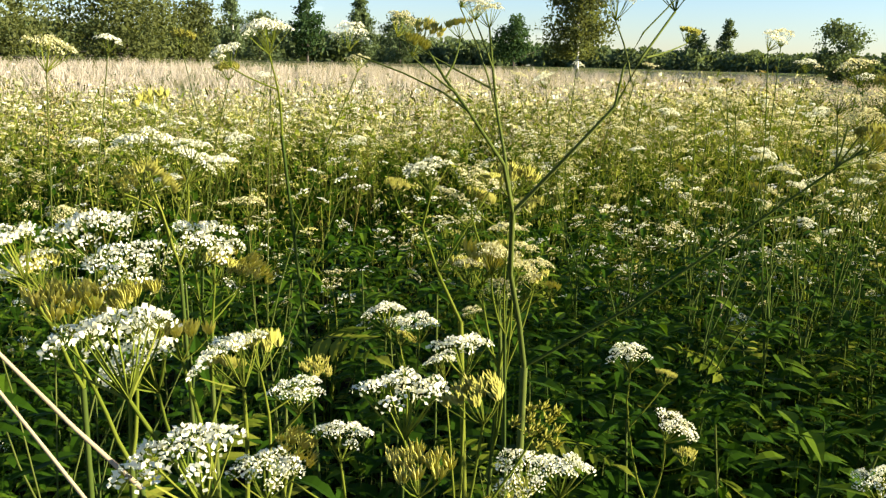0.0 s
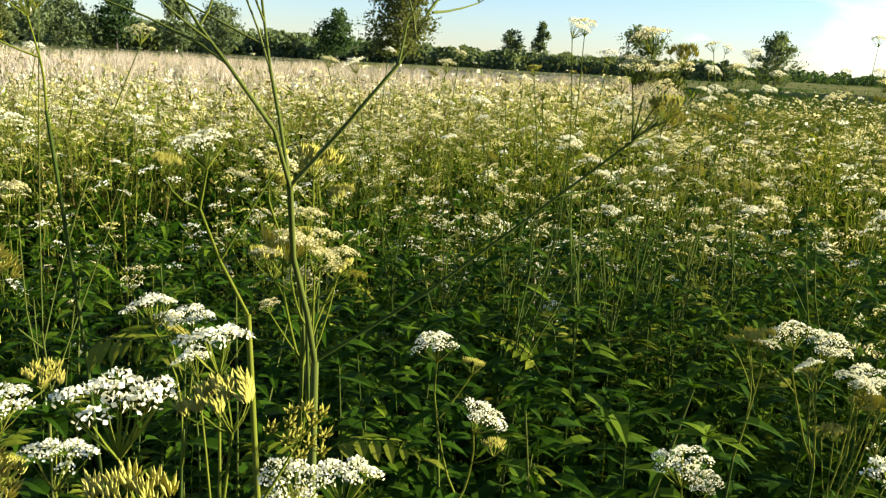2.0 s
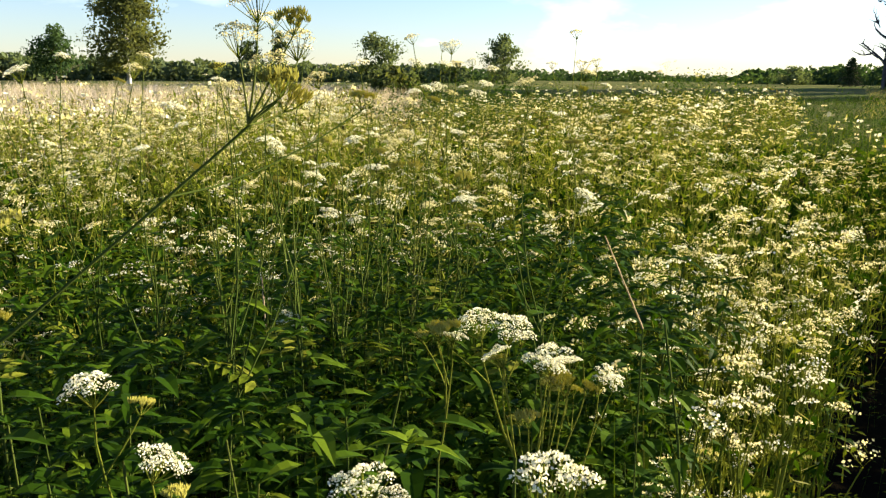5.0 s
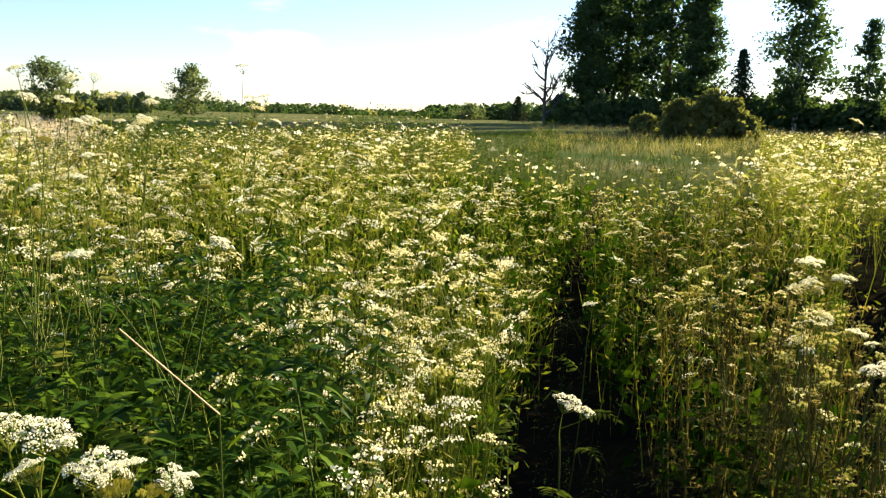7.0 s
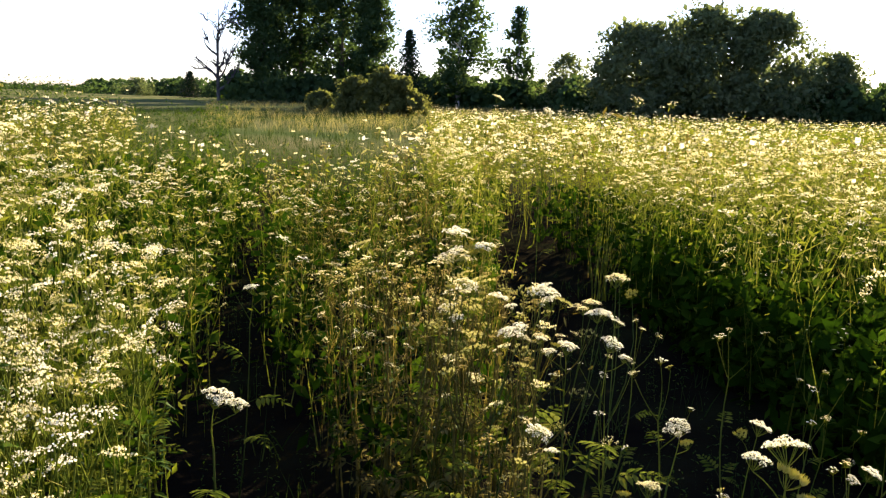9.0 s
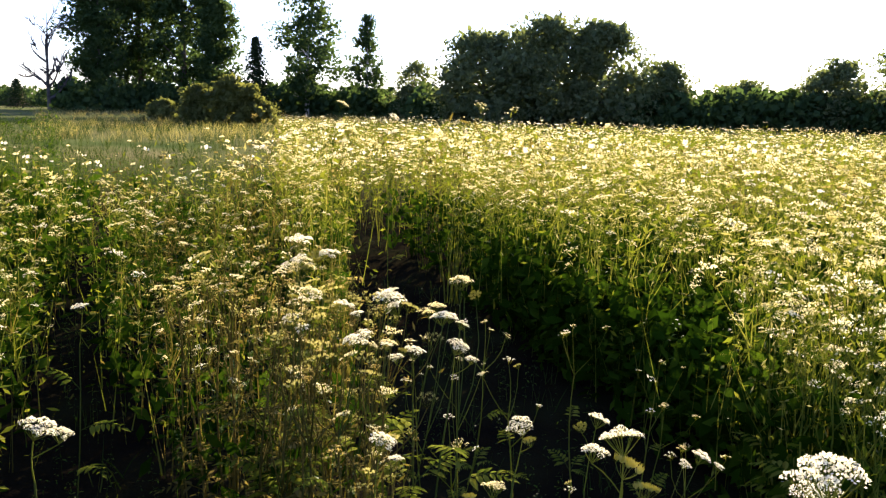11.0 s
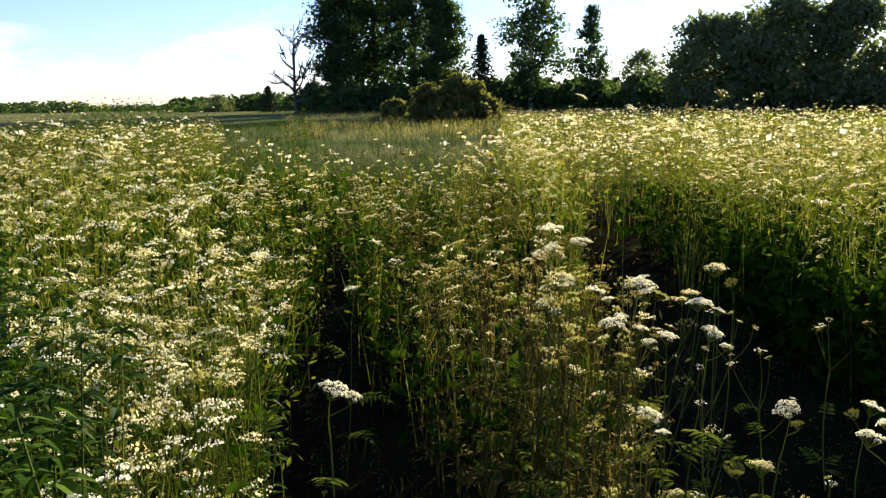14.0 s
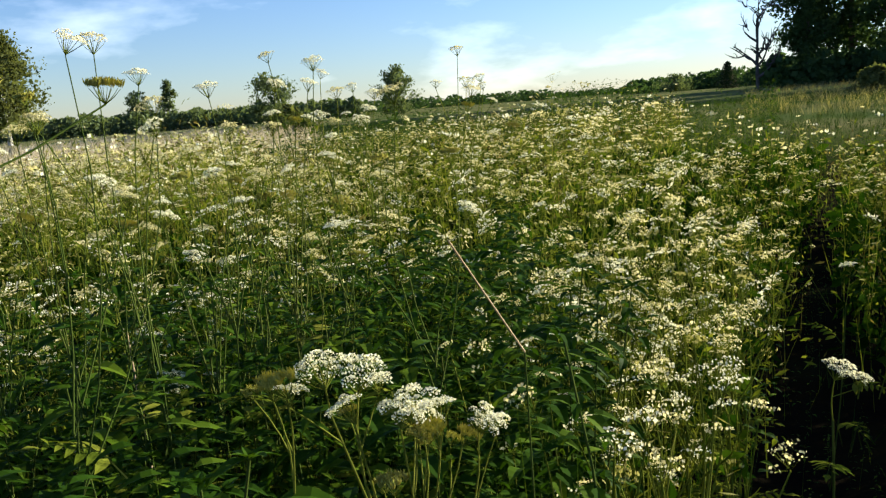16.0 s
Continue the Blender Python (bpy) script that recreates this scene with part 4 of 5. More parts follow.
def spread_things(make, variants, xs, ys, scales, rng, label, category, group):
    """Plants of one kind, first one built, then copies of it, all resting on the ground."""
    first = [tagged(make(rng), label, category, group) for _ in range(variants)]
    for i in range(len(xs)):
        sc = float(scales[i])
        m = pose(xs[i], ys[i], float(ground_z(xs[i], ys[i])), rng.normal(0, 4), rng.normal(0, 4), rng.uniform(0, 360)) @ Matrix.Scale(sc, 4)
        if i < variants:
            first[i].matrix_basis = m
        else:
            made = copy_thing(first[i % variants], Matrix())
            made.matrix_basis = m


def spaced(rng, n, r0, r1, yaw0, yaw1, gap, allow):
    """Places at least gap apart where allow(x, y, r, yaw) gives a chance above a throw."""
    px, py = [], []
    for _ in range(n * 40):
        x, y, r, a = (float(q[0]) for q in sector(rng, 1, r0, r1, yaw0, yaw1))
        if rng.uniform() > allow(x, y, r, a):
            continue
        if all((x - u) ** 2 + (y - v) ** 2 > gap * gap for u, v in zip(px, py)):
            px.append(x)
            py.append(y)
        if len(px) >= n:
            break
    return np.array(px), np.array(py)


def green_side(x, y, r, a):
    s, o = along(x, y)
    if track_gap(x, y) > 0.02 or (o > 0.0 and o < 1.2 and s > 1):
        return 0.0
    if a > -40:
        if a < 4:
            return 0.0 if r < 2.6 else (0.02 if r < 3.0 else 0.14)
        return 0.0 if r < 2.4 else (0.04 if r < 3.3 else 0.12)
    if a < -60 and r < 1.7 or (a < -64 and r < 2.8 and o > 0.8):
        return 0.0
    return 0.45 if a > -66 and r < 2.7 else 1.0


def strip_side(x, y, r, a):
    s, o = along(x, y)
    return 1.0 if (track_gap(x, y) < 0.01 and 0.0 < o < 1.2 and s > 1.75) else 0.0


def nettle_side(x, y, r, a):
    if track_gap(x, y) > 0.01 or (a < -58 and r < 1.8) or a < -68:
        return 0.0
    if a < -60 and noise.noise(Vector((x * 9, y * 9, 3.0))) < 0.25:
        return 0.0
    return 1.0 if a > -42 else 0.25


pr_ = np.random.default_rng(23)
x, y = spaced(pr_, 185, 1.25, NEAR, 42, -116, 0.11, green_side)
spread_things(lambda g: umbel_plant(g, 5, True), 10, x, y, tall_at(x, y) * pr_.uniform(0.86, 1.18, len(x)), pr_, "white-flowered umbel plant with green branching stem", "wildflower", "white umbels in the meadow")
x, y = spaced(pr_, 64, 1.6, NEAR, -50, -95, 0.09, strip_side)
spread_things(lambda g: umbel_plant(g, 5, True, True, 0.35), 6, x, y, np.interp(along(x, y)[0], (1.75, 2.4, 3.0), (0.58, 0.76, 1.0)) * pr_.uniform(0.85, 1.15, len(x)), pr_, "browning umbel plant with cream flowers and seed heads", "wildflower", "browning umbels between the tracks")


def nettle_height(x, y, rng):
    """Height of the nettles: tall beside the path, lower in hollows and further in."""
    r, a = np.hypot(x - CENTRE[0], y - CENTRE[1]), yaw_of(x, y)
    h = np.interp(r, (0.8, 1.0, 1.6, 2.6, 3.6), (1.18, 1.27, 1.27, 1.15, 0.95)) * rng.uniform(0.66, 1.10, len(x))
    hollow = np.exp(-((a + 25) / 7) ** 2 - ((r - 1.35) / 0.28) ** 2) + np.exp(-((a - 4) / 8) ** 2 - ((r - 1.9) / 0.3) ** 2)
    return np.where(a < -42, 0.62, 1.0) * h * (1 - 0.3 * np.clip(hollow, 0, 1))


x, y = spaced(pr_, 178, 0.82, 2.3, 38, -46, 0.105, nettle_side)
spread_things(nettle_plant, 8, x, y, nettle_height(x, y, pr_), pr_, "dark green nettle with toothed drooping leaves", "nettle", "nettles in the meadow")
x, y, r, a = sector(pr_, 950, 0.9, NEAR + 0.3, 50, -118)
keep = (np.array([nettle_side(*q) for q in zip(x, y, r, a)]) > 0)
x, y = x[keep], y[keep]
scatter("nettle_bed", [field_nettle(pr_, 0) for _ in range(10)], x, y, nettle_height(x, y, pr_), pr_, SLOTS, "dark green nettles crowded among the flower stems", "nettles")

x, y, r, a = sector(pr_, 190, 1.4, 3.2, 6, -42)
keep = track_gap(x, y) < 0.01
x, y = x[keep], y[keep]
scatter("nettle_bed", [field_nettle(pr_, 0) for _ in range(6)], x, y, pr_.uniform(0.98, 1.3, len(x)), pr_, SLOTS, "tall green nettles standing close together", "nettles")

x, y, r, a = sector(pr_, 1500, 1.0, 7.5, -42, -118)
keep = track_gap(x, y) > 0.10
x, y = x[keep], y[keep]
scatter("track_herbs", [field_nettle(pr_, 2) for _ in range(6)], x, y, pr_.uniform(0.12, 0.32, len(x)), pr_, SLOTS, "low dark green herbs in the shaded trodden tracks", "herbs")

# more of the same plants between them, and nettles close under the nearest flowers
x, y, r, a = sector(pr_, 1800, 1.5, NEAR + 0.1, 44, -116)
keep = (np.array([max(green_side(*q), strip_side(*q)) for q in zip(x, y, r, a)]) > pr_.uniform(0, 1.5, len(x))) & (a < 8)
s_, o_ = along(x, y)
keep &= ~((o_ > 0.0) & (o_ < 1.2) & (s_ > 1)) | (pr_.uniform(0, 1, len(x)) < 0.5)
x, y = x[keep], y[keep]
s_, o_ = along(x, y)
strip = (o_ > 0.0) & (o_ < 1.2) & (s_ > 1)
scatter("umbel_meadow", mid, x, y, np.where(strip, np.interp(s_, (1.75, 2.4, 3.0), (0.5, 0.7, 0.95)), 1.0) * tall_at(x, y) * pr_.uniform(0.78, 1.12, len(x)), pr_, SLOTS, "crowded white umbels and thin green stems near the path", "wildflowers", np.where(strip, pr_.integers(9, 14, len(x)), np.where(pr_.uniform(0, 1, len(x)) < np.where(yaw_of(x, y) < -66, 0.4, 0.35), pr_.integers(14, 20, len(x)), pr_.integers(0, 9, len(x)))))
x, y = spaced(pr_, 12, 2.2, 4.0, -74, -98, 0.22, lambda x, y, r, a: 1.0 if 0.15 < track_gap(x, y) < 0.75 else 0.0)
spread_things(lambda g: umbel_plant(g, 4, True), 3, x, y, pr_.uniform(0.52, 0.78, len(x)), pr_, "low leafy umbel with few white heads in the hollow", "wildflower", "white umbels in the meadow")

# heads near the camera: place of the head and its radius
FLOWERS_LEFT = [
    (-0.14, 0.75, 1.60, 0.031), (-0.10, 0.81, 1.60, 0.035), (-0.01, 0.67, 1.61, 0.026), (0.06, 0.48, 1.61, 0.033), (0.12, 0.50, 1.60, 0.021),
    (0.13, 0.39, 1.59, 0.026), (0.22, 0.42, 1.61, 0.021), (0.25, 0.52, 1.60, 0.017), (0.18, 0.78, 1.54, 0.018), (0.21, 0.78, 1.53, 0.018),
    (-0.03, 0.88, 1.58, 0.033), (0.18, 0.48, 1.56, 0.015), (0.32, 0.58, 1.49, 0.020), (0.46, 1.02, 1.42, 0.023), (0.51, 1.02, 1.33, 0.026),
    (-0.13, 1.03, 1.66, 0.031), (-0.09, 1.05, 1.64, 0.027), (0.65, 0.51, 1.51, 0.021), (0.63, 0.73, 1.41, 0.023), (0.29, 0.51, 1.53, 0.017),
    (-0.03, 1.24, 1.80, 0.031),
]
FLOWERS_RIGHT = [
    (0.826, 0.835, 1.486, 0.020), (0.808, 0.856, 1.487, 0.019), (0.859, 0.806, 1.456, 0.021), (0.886, 0.813, 1.443, 0.015), (0.905, 0.789, 1.439, 0.014), (0.813, 0.820, 1.464, 0.014), (0.838, 0.795, 1.458, 0.013),
    (1.150, 2.670, 0.950, 0.051),
    (1.770, -0.170, 1.310, 0.040), (2.290, 0.040, 1.130, 0.035), (2.460, 0.240, 1.080, 0.024), (2.470, 0.090, 1.100, 0.020), (2.300, 0.510, 1.080, 0.025),
    (2.530, 1.450, 0.930, 0.037), (3.600, 2.020, 0.950, 0.028), (3.520, 1.120, 1.260, 0.044), (3.490, 1.000, 1.230, 0.032), (3.300, 0.750, 1.130, 0.046),
    (3.120, 0.620, 1.020, 0.028), (3.150, 0.500, 1.040, 0.031),
]
CREAM_CLUMP = [
    (0.30, 1.16, 1.46, 0.023), (0.36, 1.25, 1.47, 0.022), (0.31, 1.16, 1.54, 0.023), (0.29, 1.15, 1.51, 0.027), (0.32, 1.16, 1.49, 0.023),
    (0.33, 1.20, 1.50, 0.028), (0.26, 1.23, 1.60, 0.028),
]
EDGE_HEADS = [
    (3.34, 1.07, 1.04, 0.034), (3.64, 1.14, 1.16, 0.029), (3.46, 1.09, 1.22, 0.029), (3.48, 1.09, 1.21, 0.029), (3.34, 1.00, 1.13, 0.027),
    (3.15, 0.96, 1.18, 0.029), (3.36, 0.91, 1.09, 0.035), (3.59, 0.81, 1.09, 0.026), (3.35, 0.74, 1.15, 0.025), (3.23, 0.73, 1.01, 0.029),
    (2.91, 0.71, 1.12, 0.035), (3.17, 0.56, 1.15, 0.030), (2.98, 0.51, 1.17, 0.030), (3.15, 0.49, 1.24, 0.033), (2.01, 0.04, 0.78, 0.023),
    (2.07, -0.11, 1.05, 0.020), (2.19, -0.12, 0.89, 0.020), (2.31, -0.15, 0.82, 0.019), (2.26, 0.05, 0.95, 0.020), (2.55, 0.48, 0.80, 0.019),
    (2.34, 0.35, 0.80, 0.019), (2.27, 0.28, 1.02, 0.024), (2.48, -0.12, 1.04, 0.022),
]
SEED_HEADS = [
    (-0.050, 0.640, 1.590, 0.032), (-0.010, 0.660, 1.590, 0.026), (0.060, 0.570, 1.590, 0.022), (0.110, 0.580, 1.580, 0.022), (0.260, 0.460, 1.600, 0.020),
    (0.150, 0.480, 1.560, 0.015), (-0.010, 0.880, 1.560, 0.024), (0.320, 1.260, 1.610, 0.036), (0.280, 1.240, 1.490, 0.050), (-0.130, 1.030, 1.640, 0.021),
    (0.777, 0.859, 1.486, 0.018), (0.773, 0.882, 1.481, 0.014), (0.866, 0.802, 1.438, 0.016), (0.835, 0.808, 1.402, 0.015), (0.899, 0.804, 1.424, 0.013),
    (2.280, 0.040, 1.090, 0.034),
    (0.350, 1.870, 1.520, 0.050),
]


def single_plant(rng, x, y, z, radius, kind):
    """One upright umbel plant whose main head stands at the given place."""
    root = new("umbel_plant")
    fx, fy = x + rng.normal(0.06, 0.16), y + abs(rng.normal(0.14, 0.10))
    gz = float(ground_z(fx, fy))
    root.location = (fx, fy, gz)
    head = np.array([x - fx, y - fy, z - gz - 0.85 * radius])
    st = Buf()
    line = bent((0, 0, -0.03), head, rng, 0.05, 8)
    tube(st, line, np.linspace(0.0032, 0.0015, 8) * min(1, radius / 0.04), 6, 0)
    node = line[5]
    side = []
    for k in range(2):
        a = rng.uniform(0, 6.28)
        away = radius * rng.uniform(1.5, 1.9)
        tip = head + np.array([away * math.cos(a + 2.4 * k), away * math.sin(a + 2.4 * k), -radius * rng.uniform(0.0, 0.7)])
        tube(st, bent(node, tip, rng, 0.06, 4), np.array([0.0022, 0.0018, 0.0015, 0.0012]) * min(1, radius / 0.04), 4, 0)
        side.append(tip)
    part("stem", st, STEM, root, smooth=True)
    if kind == "seed":
        set_head(root, FRUIT_HEADS, head, radius, rng, "seed_head")
        set_head(root, FRUIT_HEADS, side[0], radius * 0.6, rng, "seed_head")
    elif kind == "cream":
        set_head(root, CREAM_HEADS, head, radius * 1.1, rng, "flower_head")
        set_head(root, CREAM_HEADS, side[0], radius * 0.8, rng, "flower_head")
        set_head(root, FRUIT_HEADS, side[1], radius * 0.7, rng, "seed_head")
    else:
        set_head(root, HEADS, head, radius * 1.1, rng, "flower_head")
        set_head(root, HEADS, side[0], radius * rng.uniform(0.6, 0.85), rng, "flower_head")
        set_head(root, FRUIT_HEADS if rng.uniform() < 0.45 else HEADS, side[1], radius * rng.uniform(0.5, 0.75), rng, "flower_head")
    for k in (2, 3, 4):
        set_leaf(root, LEAVES, line[k], rng.uniform(0, 6.28), rng, rng.uniform(0.6, 1.0), -0.25)
    label = {"seed": "umbel plant gone to yellow-green seed among nettles", "cream": "umbel plant with crowded cream heads turning to seed"}.get(kind, "umbel plant with a broad white flower head")
    return tagged(root, label, "wildflower", "umbel plants beside the path")


def branching_plant(rng, heads):
    """One umbel plant whose single stem forks into a stalk for each of its heads (x, y, z, radius, kind)."""
    root = new("umbel_plant")
    mean = np.mean([q[:3] for q in heads], axis=0)
    fx, fy = mean[0] + rng.normal(0.03, 0.05), mean[1] + abs(rng.normal(0.07, 0.05))
    gz = float(ground_z(fx, fy))
    root.location = (fx, fy, gz)
    o = np.array([fx, fy, gz])
    low = min(q[2] for q in heads) - gz
    node = np.array([(mean[0] - fx) * 0.8, (mean[1] - fy) * 0.8, low - rng.uniform(0.10, 0.17)])
    g = float(np.clip(max(q[3] for q in heads) / 0.03, 0.45, 1.2))
    st = Buf()
    spine = bent((0, 0, -0.03), node, rng, 0.03, 6)
    tube(st, spine, g * np.linspace(0.0036, 0.0026, 6), 6, 0)
    part("stem", st, STEM, root, smooth=True)
    for k, (x, y, z, radius, kind) in enumerate(heads):
        head = np.array([x, y, z]) - o - (0, 0, 0.85 * radius)
        start = spine[5] if k < 3 else spine[4] * 0.5 + spine[5] * 0.5
        line = bent(start, head, rng, 0.07, 6)
        line[1:5, :2] += (head[:2] - start[:2]) * 0.10
        stalk = Buf()
        tube(stalk, line, g * np.linspace(0.0019, 0.0011, 6), 5, 0)
        a = rng.uniform(0, 6.28)
        side = head + np.array([math.cos(a), math.sin(a), -0.35]) * radius * rng.uniform(1.4, 1.9)
        tube(stalk, bent(line[3], side, rng, 0.08, 4), g * np.array([0.0012, 0.0011, 0.001, 0.0008]), 4, 0)
        part("stalk", stalk, STEM_PALE, root, smooth=True)
        meshes = {"seed": FRUIT_HEADS, "cream": CREAM_HEADS}.get(kind, HEADS)
        set_head(root, meshes, head, radius * (1.1 if kind == "seed" else 1.28), rng, "seed_head" if kind == "seed" else "flower_head")
        small = FRUIT_HEADS if kind == "seed" or rng.uniform() < 0.35 else meshes
        set_head(root, small, side, radius * rng.uniform(0.65, 0.95), rng, "seed_head" if small is FRUIT_HEADS else "flower_head")
    for k in (2, 3, 4):
        set_leaf(root, LEAVES, spine[k], rng.uniform(0, 6.28), rng, rng.uniform(0.6, 1.0), -0.25)
    kinds = {q[4] for q in heads}
    label = ("umbel plant with white heads and yellow-green seed" if "seed" in kinds else "branching umbel plant with broad white flower heads") if "flower" in kinds else ("umbel plant gone to yellow-green seed among nettles" if kinds == {"seed"} else "umbel plant with crowded cream heads turning to seed")
    return tagged(root, label, "wildflower", "umbel plants beside the path")


def grouped(heads, gap, most):
    """Heads that stand close together, as those of one plant."""
    left, out = list(heads), []
    while left:
        g = [left.pop(0)]
        for q in sorted(left, key=lambda p: sum((a - b) ** 2 for a, b in zip(p[:3], g[0][:3]))):
            if len(g) < most and sum((a - b) ** 2 for a, b in zip(q[:3], g[0][:3])) < gap * gap:
                g.append(q)
        left = [q for q in left if q not in g]
        out.append(g)
    return out


sp = np.random.default_rng(31)
NEAR_HEADS = [(*q, "flower") for q in FLOWERS_LEFT + FLOWERS_RIGHT] + [(*q, "seed") for q in SEED_HEADS] + [(*q, "cream") for q in CREAM_CLUMP]
for bunch in grouped(NEAR_HEADS, 0.12, 5):
    branching_plant(sp, bunch)
for k, place in enumerate(EDGE_HEADS):
    single_plant(sp, *place, "cream" if k % 2 else "flower")


# ---- the tall bare-stemmed umbel that rises above the horizon ----
def tall_umbel():
    rng = np.random.default_rng(3)
    root = new("tall_umbel_plant")
    root.location = (0.31, 0.77, float(ground_z(0.31, 0.77)))
    o = np.array(root.location)
    st = Buf()

    def place(*q):
        return np.array(q, float) - o

    def limb(points, r0, r1, sides=6):
        pts = [np.asarray(q, float) for q in points]
        tube(st, pts, np.linspace(r0, r1, len(pts)), sides, 0)

    knee, node = place(0.308, 0.781, 1.495), place(0.285, 0.684, 1.659)
    limb([(0, 0, -0.03), (0.0, 0.01, 0.5), (-0.004, 0.0, 1.0), knee], 0.0046, 0.0036, 8)
    limb([knee, knee + (-0.008, -0.02, 0.05), (knee + node) / 2 + (-0.008, 0, 0.02), node], 0.0027, 0.0022, 8)
    tips = []
    # three arms above the node, each forking into thin stalks
    arms = [(place(0.248, 0.620, 1.740), place(0.216, 0.641, 1.784)), (place(0.271, 0.712, 1.735), place(0.263, 0.712, 1.798)), (place(0.350, 0.634, 1.745), place(0.398, 0.684, 1.812))]
    for half, tip in arms:
        limb([node, (node + half) / 2 + rng.normal(0, 0.004, 3), half, (half + tip) / 2 + rng.normal(0, 0.002, 3), tip], 0.0016, 0.0008)
        tips.append(tip)
        for k in range(3):
            side = half * (1 - 0.25 * k) + tip * 0.25 * k
            end = tip + rng.normal(0, 1, 3) * (0.026, 0.026, 0.012) + (0, 0, 0.004)
            limb(bent(side, end, rng, 0.08, 4), 0.0009, 0.0005, 5)
            tips.append(end)
    # the long leaning branch from the knee
    reach, branch = place(0.57, 0.73, 1.71), []
    side_arm = Buf()
    tube(side_arm, [knee, knee * 0.66 + reach * 0.34 + (0.0, 0, -0.008), knee * 0.3 + reach * 0.7 + (0, 0, -0.004), reach], np.linspace(0.0014, 0.0011, 4), 6, 0)
    for k in range(7):
        end = reach + np.array([rng.uniform(-0.035, 0.045), rng.uniform(-0.03, 0.03), rng.uniform(-0.012, 0.062)])
        limb(bent(reach - (0.02, 0, 0.015), end, rng, 0.1, 4), 0.0010, 0.0005, 5)
        branch.append(end)
    twig, twig_end = knee * 0.3 + reach * 0.7, place(0.66, 0.80, 1.70)
    tube(side_arm, bent(twig, twig_end, rng, 0.06, 5), np.linspace(0.0009, 0.0006, 5), 5, 0)
    part("side_branch", side_arm, STEM, root, "thin brownish leaning branch", smooth=True)
    part("stem", st, STEM_TALL, root, "thick green ribbed stem", smooth=True)
    for k, tip in enumerate(tips):
        seedy = k in (0, 2, 3, 9, 11)
        set_head(root, FRUIT_HEADS if seedy else (HEADS if k % 2 else CREAM_HEADS), tip, rng.uniform(0.014, 0.021) * (0.7 if seedy else 1.0), rng, "seed_head" if seedy else "flower_head")
    for k, tip in enumerate(branch):
        seedy = k in (0, 2, 5)
        set_head(root, FRUIT_HEADS if seedy else CREAM_HEADS, tip, rng.uniform(0.013, 0.019), rng, "seed_head" if seedy else "flower_head")
    set_head(root, FRUIT_HEADS, twig_end, 0.014, rng, "seed_head")
    for z, turn in ((0.55, 0.4), (0.8, 2.6), (1.05, 4.4)):
        set_leaf(root, LEAVES, (0, 0, z), turn, rng, 1.0, -0.2)
    return tagged(root, "tall umbel plant with bare forked stems above the meadow", "wildflower")


def kneed_umbel():
    """A slimmer plant beside it with a kinked stem and one white head."""
    rng = np.random.default_rng(8)
    root = new("umbel_plant")
    root.location = (0.27, 0.92, float(ground_z(0.27, 0.92)))
    o = np.array(root.location)
    st = Buf()
    knee, bend, head = np.array((0.248, 0.897, 1.500)) - o, np.array((0.206, 0.880, 1.606)) - o, np.array((0.215, 0.852, 1.645)) - o
    tube(st, [(0, 0, -0.03), (0.004, 0, 0.6), (-0.004, 0.004, 1.1), knee], [0.0042, 0.0038, 0.0034, 0.003], 7, 0)
    tube(st, [knee, (knee + bend) / 2 + (-0.004, 0, 0.002), bend, head], [0.002, 0.0018, 0.0015, 0.0012], 6, 0)
    fork = knee * 0.45 + bend * 0.55
    seed_at = head + (-0.035, 0.0, -0.005)
    tube(st, bent(bend, seed_at, rng, 0.1, 4), [0.0012, 0.001, 0.0009, 0.0008], 5, 0)
    right_at = fork + (0.05, 0.01, 0.085)
    tube(st, bent(fork, right_at, rng, 0.08, 4), [0.0014, 0.0012, 0.001, 0.0008], 5, 0)
    part("stem", st, STEM_PALE, root, smooth=True)
    set_head(root, HEADS, head, 0.027, rng, "flower_head")
    set_head(root, FRUIT_HEADS, seed_at, 0.016, rng, "seed_head")
    set_head(root, FRUIT_HEADS, right_at, 0.015, rng, "seed_head")
    for z, turn in ((0.5, 1.4), (0.8, 3.6), (1.05, 5.4)):
        set_leaf(root, LEAVES, (0, 0, z), turn, rng, 0.9, -0.2)
    return tagged(root, "slim umbel plant with a kinked stem and white head", "wildflower")


kneed_umbel()

tall_umbel()


# ---- single tall umbels that stand out above the rest ----
TALL_HEADS = [
    (3.11, 3.84, 1.95), (2.48, 3.83, 1.80), (3.21, 3.77, 1.77), (2.45, 4.10, 1.88), (5.74, 1.66, 1.76),
    (6.83, 1.60, 1.68), (-0.20, 1.10, 1.80), (-0.27, 1.59, 1.81), (-0.08, 1.48, 1.82), (-0.19, 0.92, 1.78),
    (0.88, 1.79, 1.84), (0.81, 1.66, 1.83), (1.11, 1.91, 1.76), (1.34, 1.59, 1.72), (0.53, 2.23, 1.78),
    (0.69, 2.13, 1.78), (0.82, 2.01, 1.73), (1.41, 2.05, 1.81), (1.29, 2.02, 1.83),
    (1.08, 1.98, 1.64), (1.22, 2.12, 1.68), (1.32, 2.02, 1.58), (1.14, 2.22, 1.62), (0.98, 2.10, 1.56), (1.40, 2.30, 1.60),
]


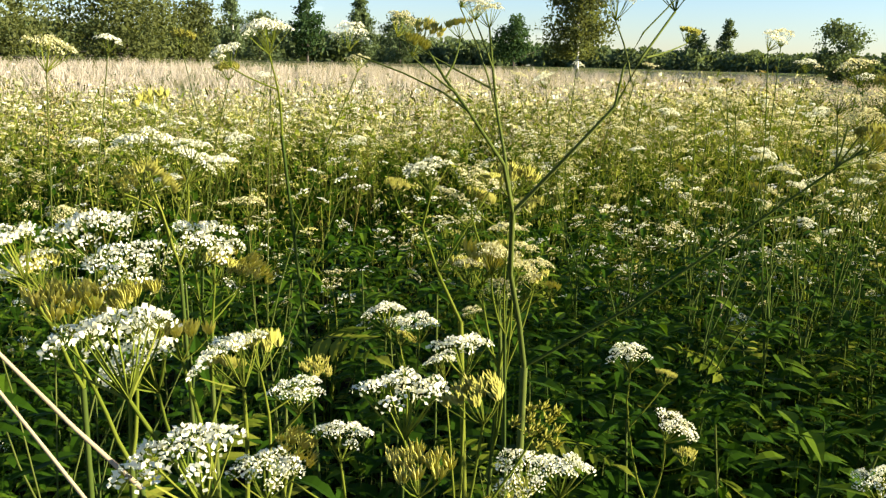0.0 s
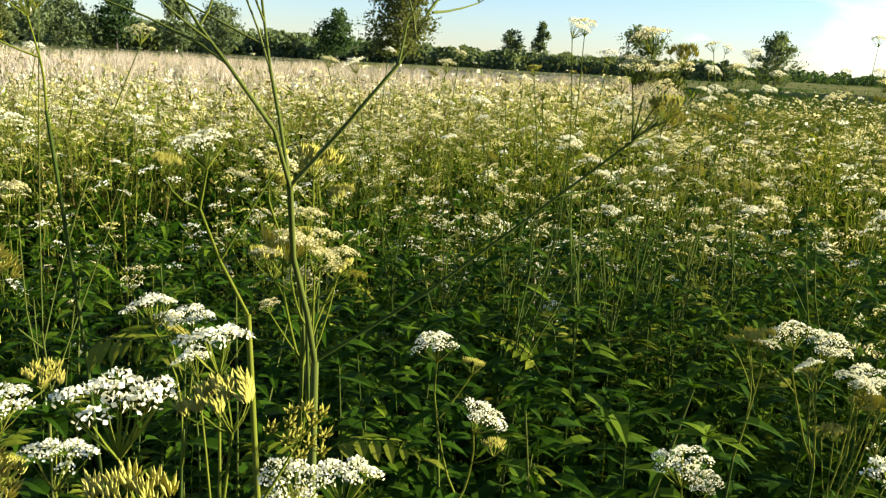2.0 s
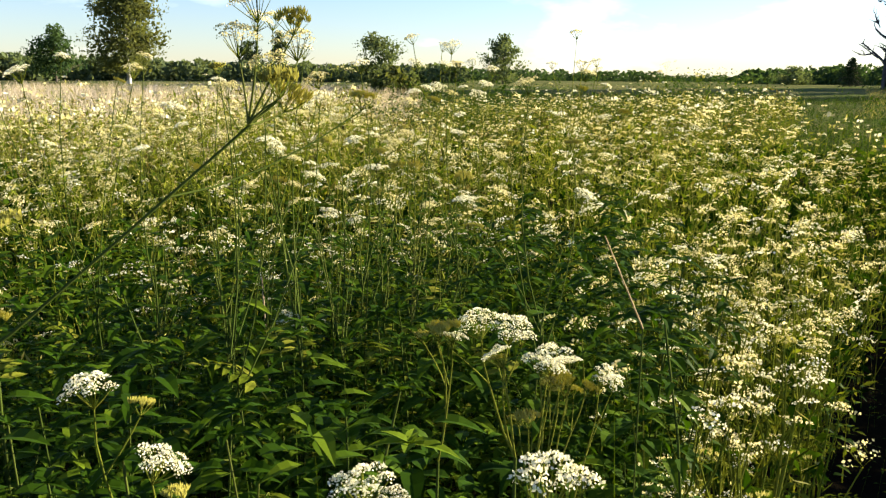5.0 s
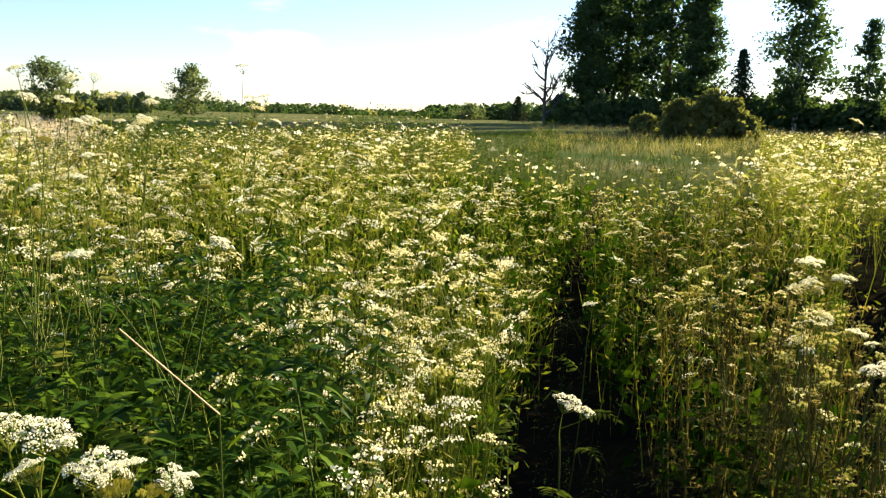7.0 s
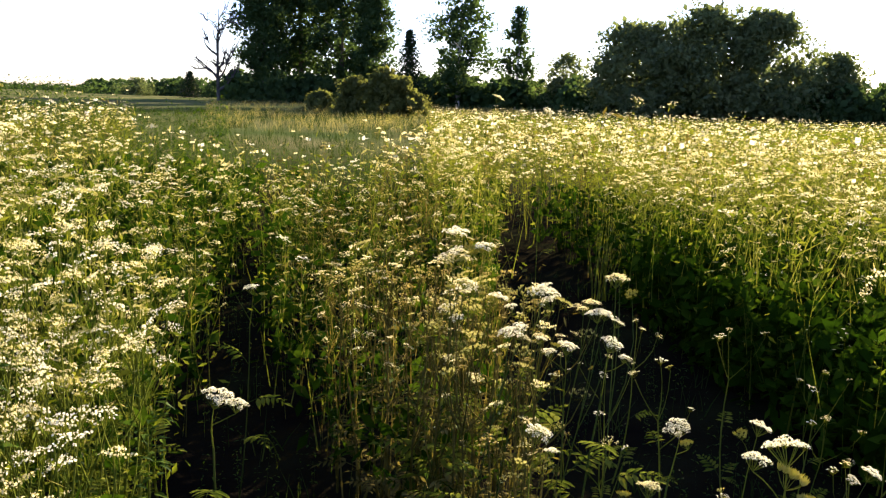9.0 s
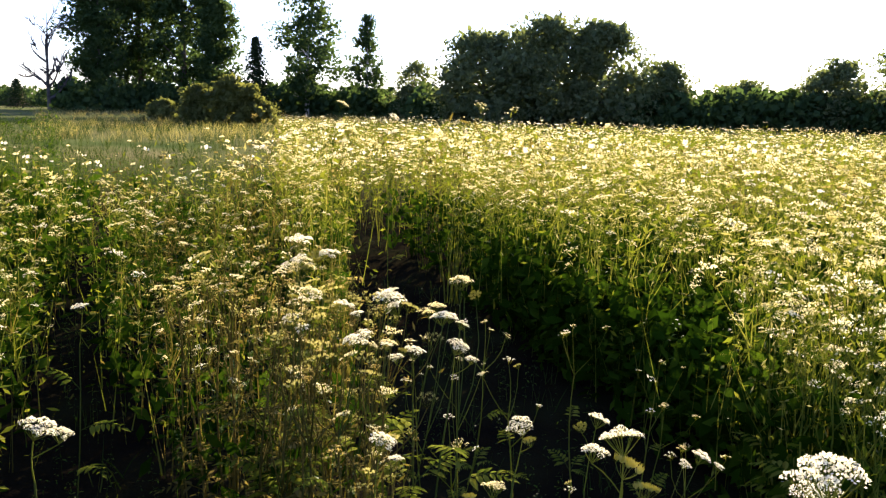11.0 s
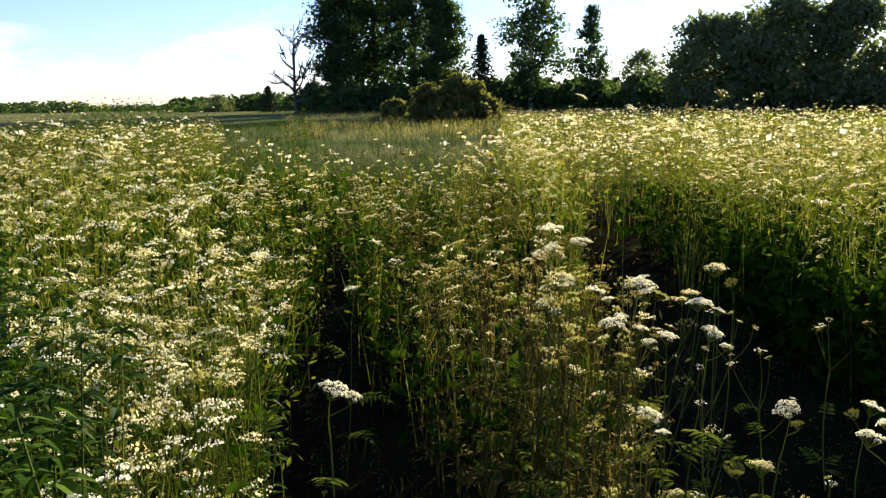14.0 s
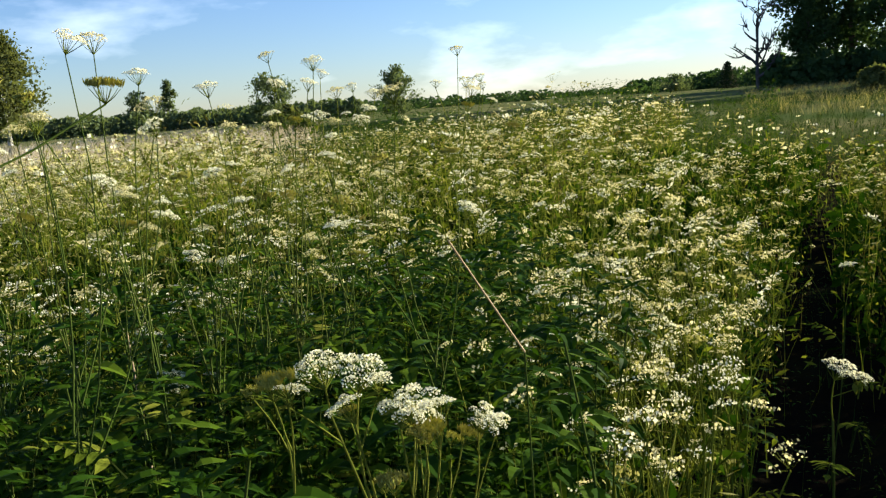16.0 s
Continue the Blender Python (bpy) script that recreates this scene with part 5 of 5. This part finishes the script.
def lone_umbel(rng, x, y, z):
    root = new("umbel_plant")
    gz = float(ground_z(x, y))
    root.location = (x, y, gz)
    h = z - gz - 0.03
    st = Buf()
    knee = np.array([rng.normal(0, 0.03), rng.normal(0, 0.03), h * 0.72])
    g = 0.7 if x < 2.1 else 1.2
    tube(st, bent((0, 0, -0.03), knee, rng, 0.03, 6), g * np.linspace(0.0034, 0.0022, 6), 5, 0)
    tips = [np.array([0, 0, h])]
    for k in range(4):
        a = k * 1.9 + rng.uniform(0, 1)
        tips.append(np.array([math.cos(a) * rng.uniform(0.06, 0.16), math.sin(a) * rng.uniform(0.06, 0.16), h * rng.uniform(0.84, 0.98)]))
    for tip in tips:
        tube(st, bent(knee * (1, 1, rng.uniform(0.85, 1.0)), tip, rng, 0.08, 5), g * np.array([0.0024, 0.002, 0.0017, 0.0015, 0.0012]), 4, 0)
    part("stem", st, STEM if x < 2.1 else STEM_PALE, root, smooth=True)
    for tip in tips:
        seedy = rng.uniform() < 0.25
        set_head(root, FRUIT_HEADS if seedy else (CREAM_HEADS if rng.uniform() < 0.5 else HEADS), tip, rng.uniform(0.026, 0.044) * g, rng, "seed_head" if seedy else "flower_head")
    for u in (0.35, 0.5, 0.62):
        set_leaf(root, LEAVES, (0, 0, h * u), rng.uniform(0, 6.28), rng, rng.uniform(0.6, 0.9), -0.25)
    return tagged(root, "tall white umbel standing out above the meadow", "wildflower", "tall umbels")


tl = np.random.default_rng(47)
for place in TALL_HEADS:
    lone_umbel(tl, *place)


# ---- a tuft of coarse grass at the foot of the bank ----
def grass_tuft(x, y, height, blades, seed):
    rng = np.random.default_rng(seed)
    root = new("grass_tuft")
    root.location = (x, y, float(ground_z(x, y)))
    for _ in range(blades):
        a, lean = rng.uniform(0, 6.28), rng.uniform(0.05, 0.4)
        foot = rng.normal(0, 0.06, 2)
        h = height * rng.uniform(0.6, 1.1)
        way = np.array([math.cos(a) * lean, math.sin(a) * lean])
        side = np.array([-math.sin(a), math.cos(a), 0]) * 0.006
        b = Buf()
        u = np.linspace(0, 1, 5)
        mid = np.column_stack([foot[0] + way[0] * h * u ** 1.6, foot[1] + way[1] * h * u ** 1.6, h * u])
        w = (1 - u ** 2)[:, None] * side
        v = np.stack([mid - w, mid + w], 1).reshape(-1, 3)
        b.add(v, [f for k in range(4) for f in ((2 * k, 2 * k + 1, 2 * k + 3), (2 * k, 2 * k + 3, 2 * k + 2))])
        part("blade", b, STEM_PALE, root)
    return tagged(root, "tuft of coarse yellow-green grass blades beside the track", "grass tuft")


grass_tuft(7.95, 1.30, 0.85, 18, 61)


# ---- dry stalks that lean across the green ----
def dry_stalk(points, radius, label):
    """A broken stalk: its green lower stem, then the bleached upper end."""
    pts = np.array(points, float)
    o = pts[0].copy()
    root = new("dry_stalk")
    root.location = o
    cut = int(np.argmax(pts[:, 2] > 1.38)) if pts[:, 2].max() > 1.38 else 1
    low, high = Buf(), Buf()
    tube(low, pts[:cut + 1] - o, np.full(cut + 1, radius), 7, 0)
    tube(high, pts[cut:] - o, np.linspace(radius, radius * 0.7, len(pts) - cut), 7, 0)
    part("stem", low, STEM, root, "green lower stem", smooth=True)
    part("broken_end", high, DRY, root, "bleached dry end", smooth=True)
    return tagged(root, label, "dry stalk")


dry_stalk([(0.234, 0.399, 0.000), (0.170, 0.385, 1.215), (0.106, 0.378, 1.585), (0.078, 0.378, 1.613), (0.014, 0.378, 1.684)], 0.0012, "pale dry broken stalk bent across the nettles")
dry_stalk([(0.177, 0.385, 0.000), (0.128, 0.364, 1.286), (0.092, 0.360, 1.585), (0.049, 0.371, 1.634), (0.014, 0.378, 1.677)], 0.0009, "pale dry stalk leaning among the flowers")
dry_stalk([(0.99, 0.82, 0.0), (0.975, 0.81, 1.36), (0.966, 0.80, 1.477), (0.815, 0.68, 1.606)], 0.0009, "pale snapped stalk folded over beside green plants")
dry_stalk([(1.00, 2.33, 0.0), (1.0, 2.33, 0.85), (0.99, 2.34, 1.2)], 0.0032, "pale upright dry stalk among the umbels")
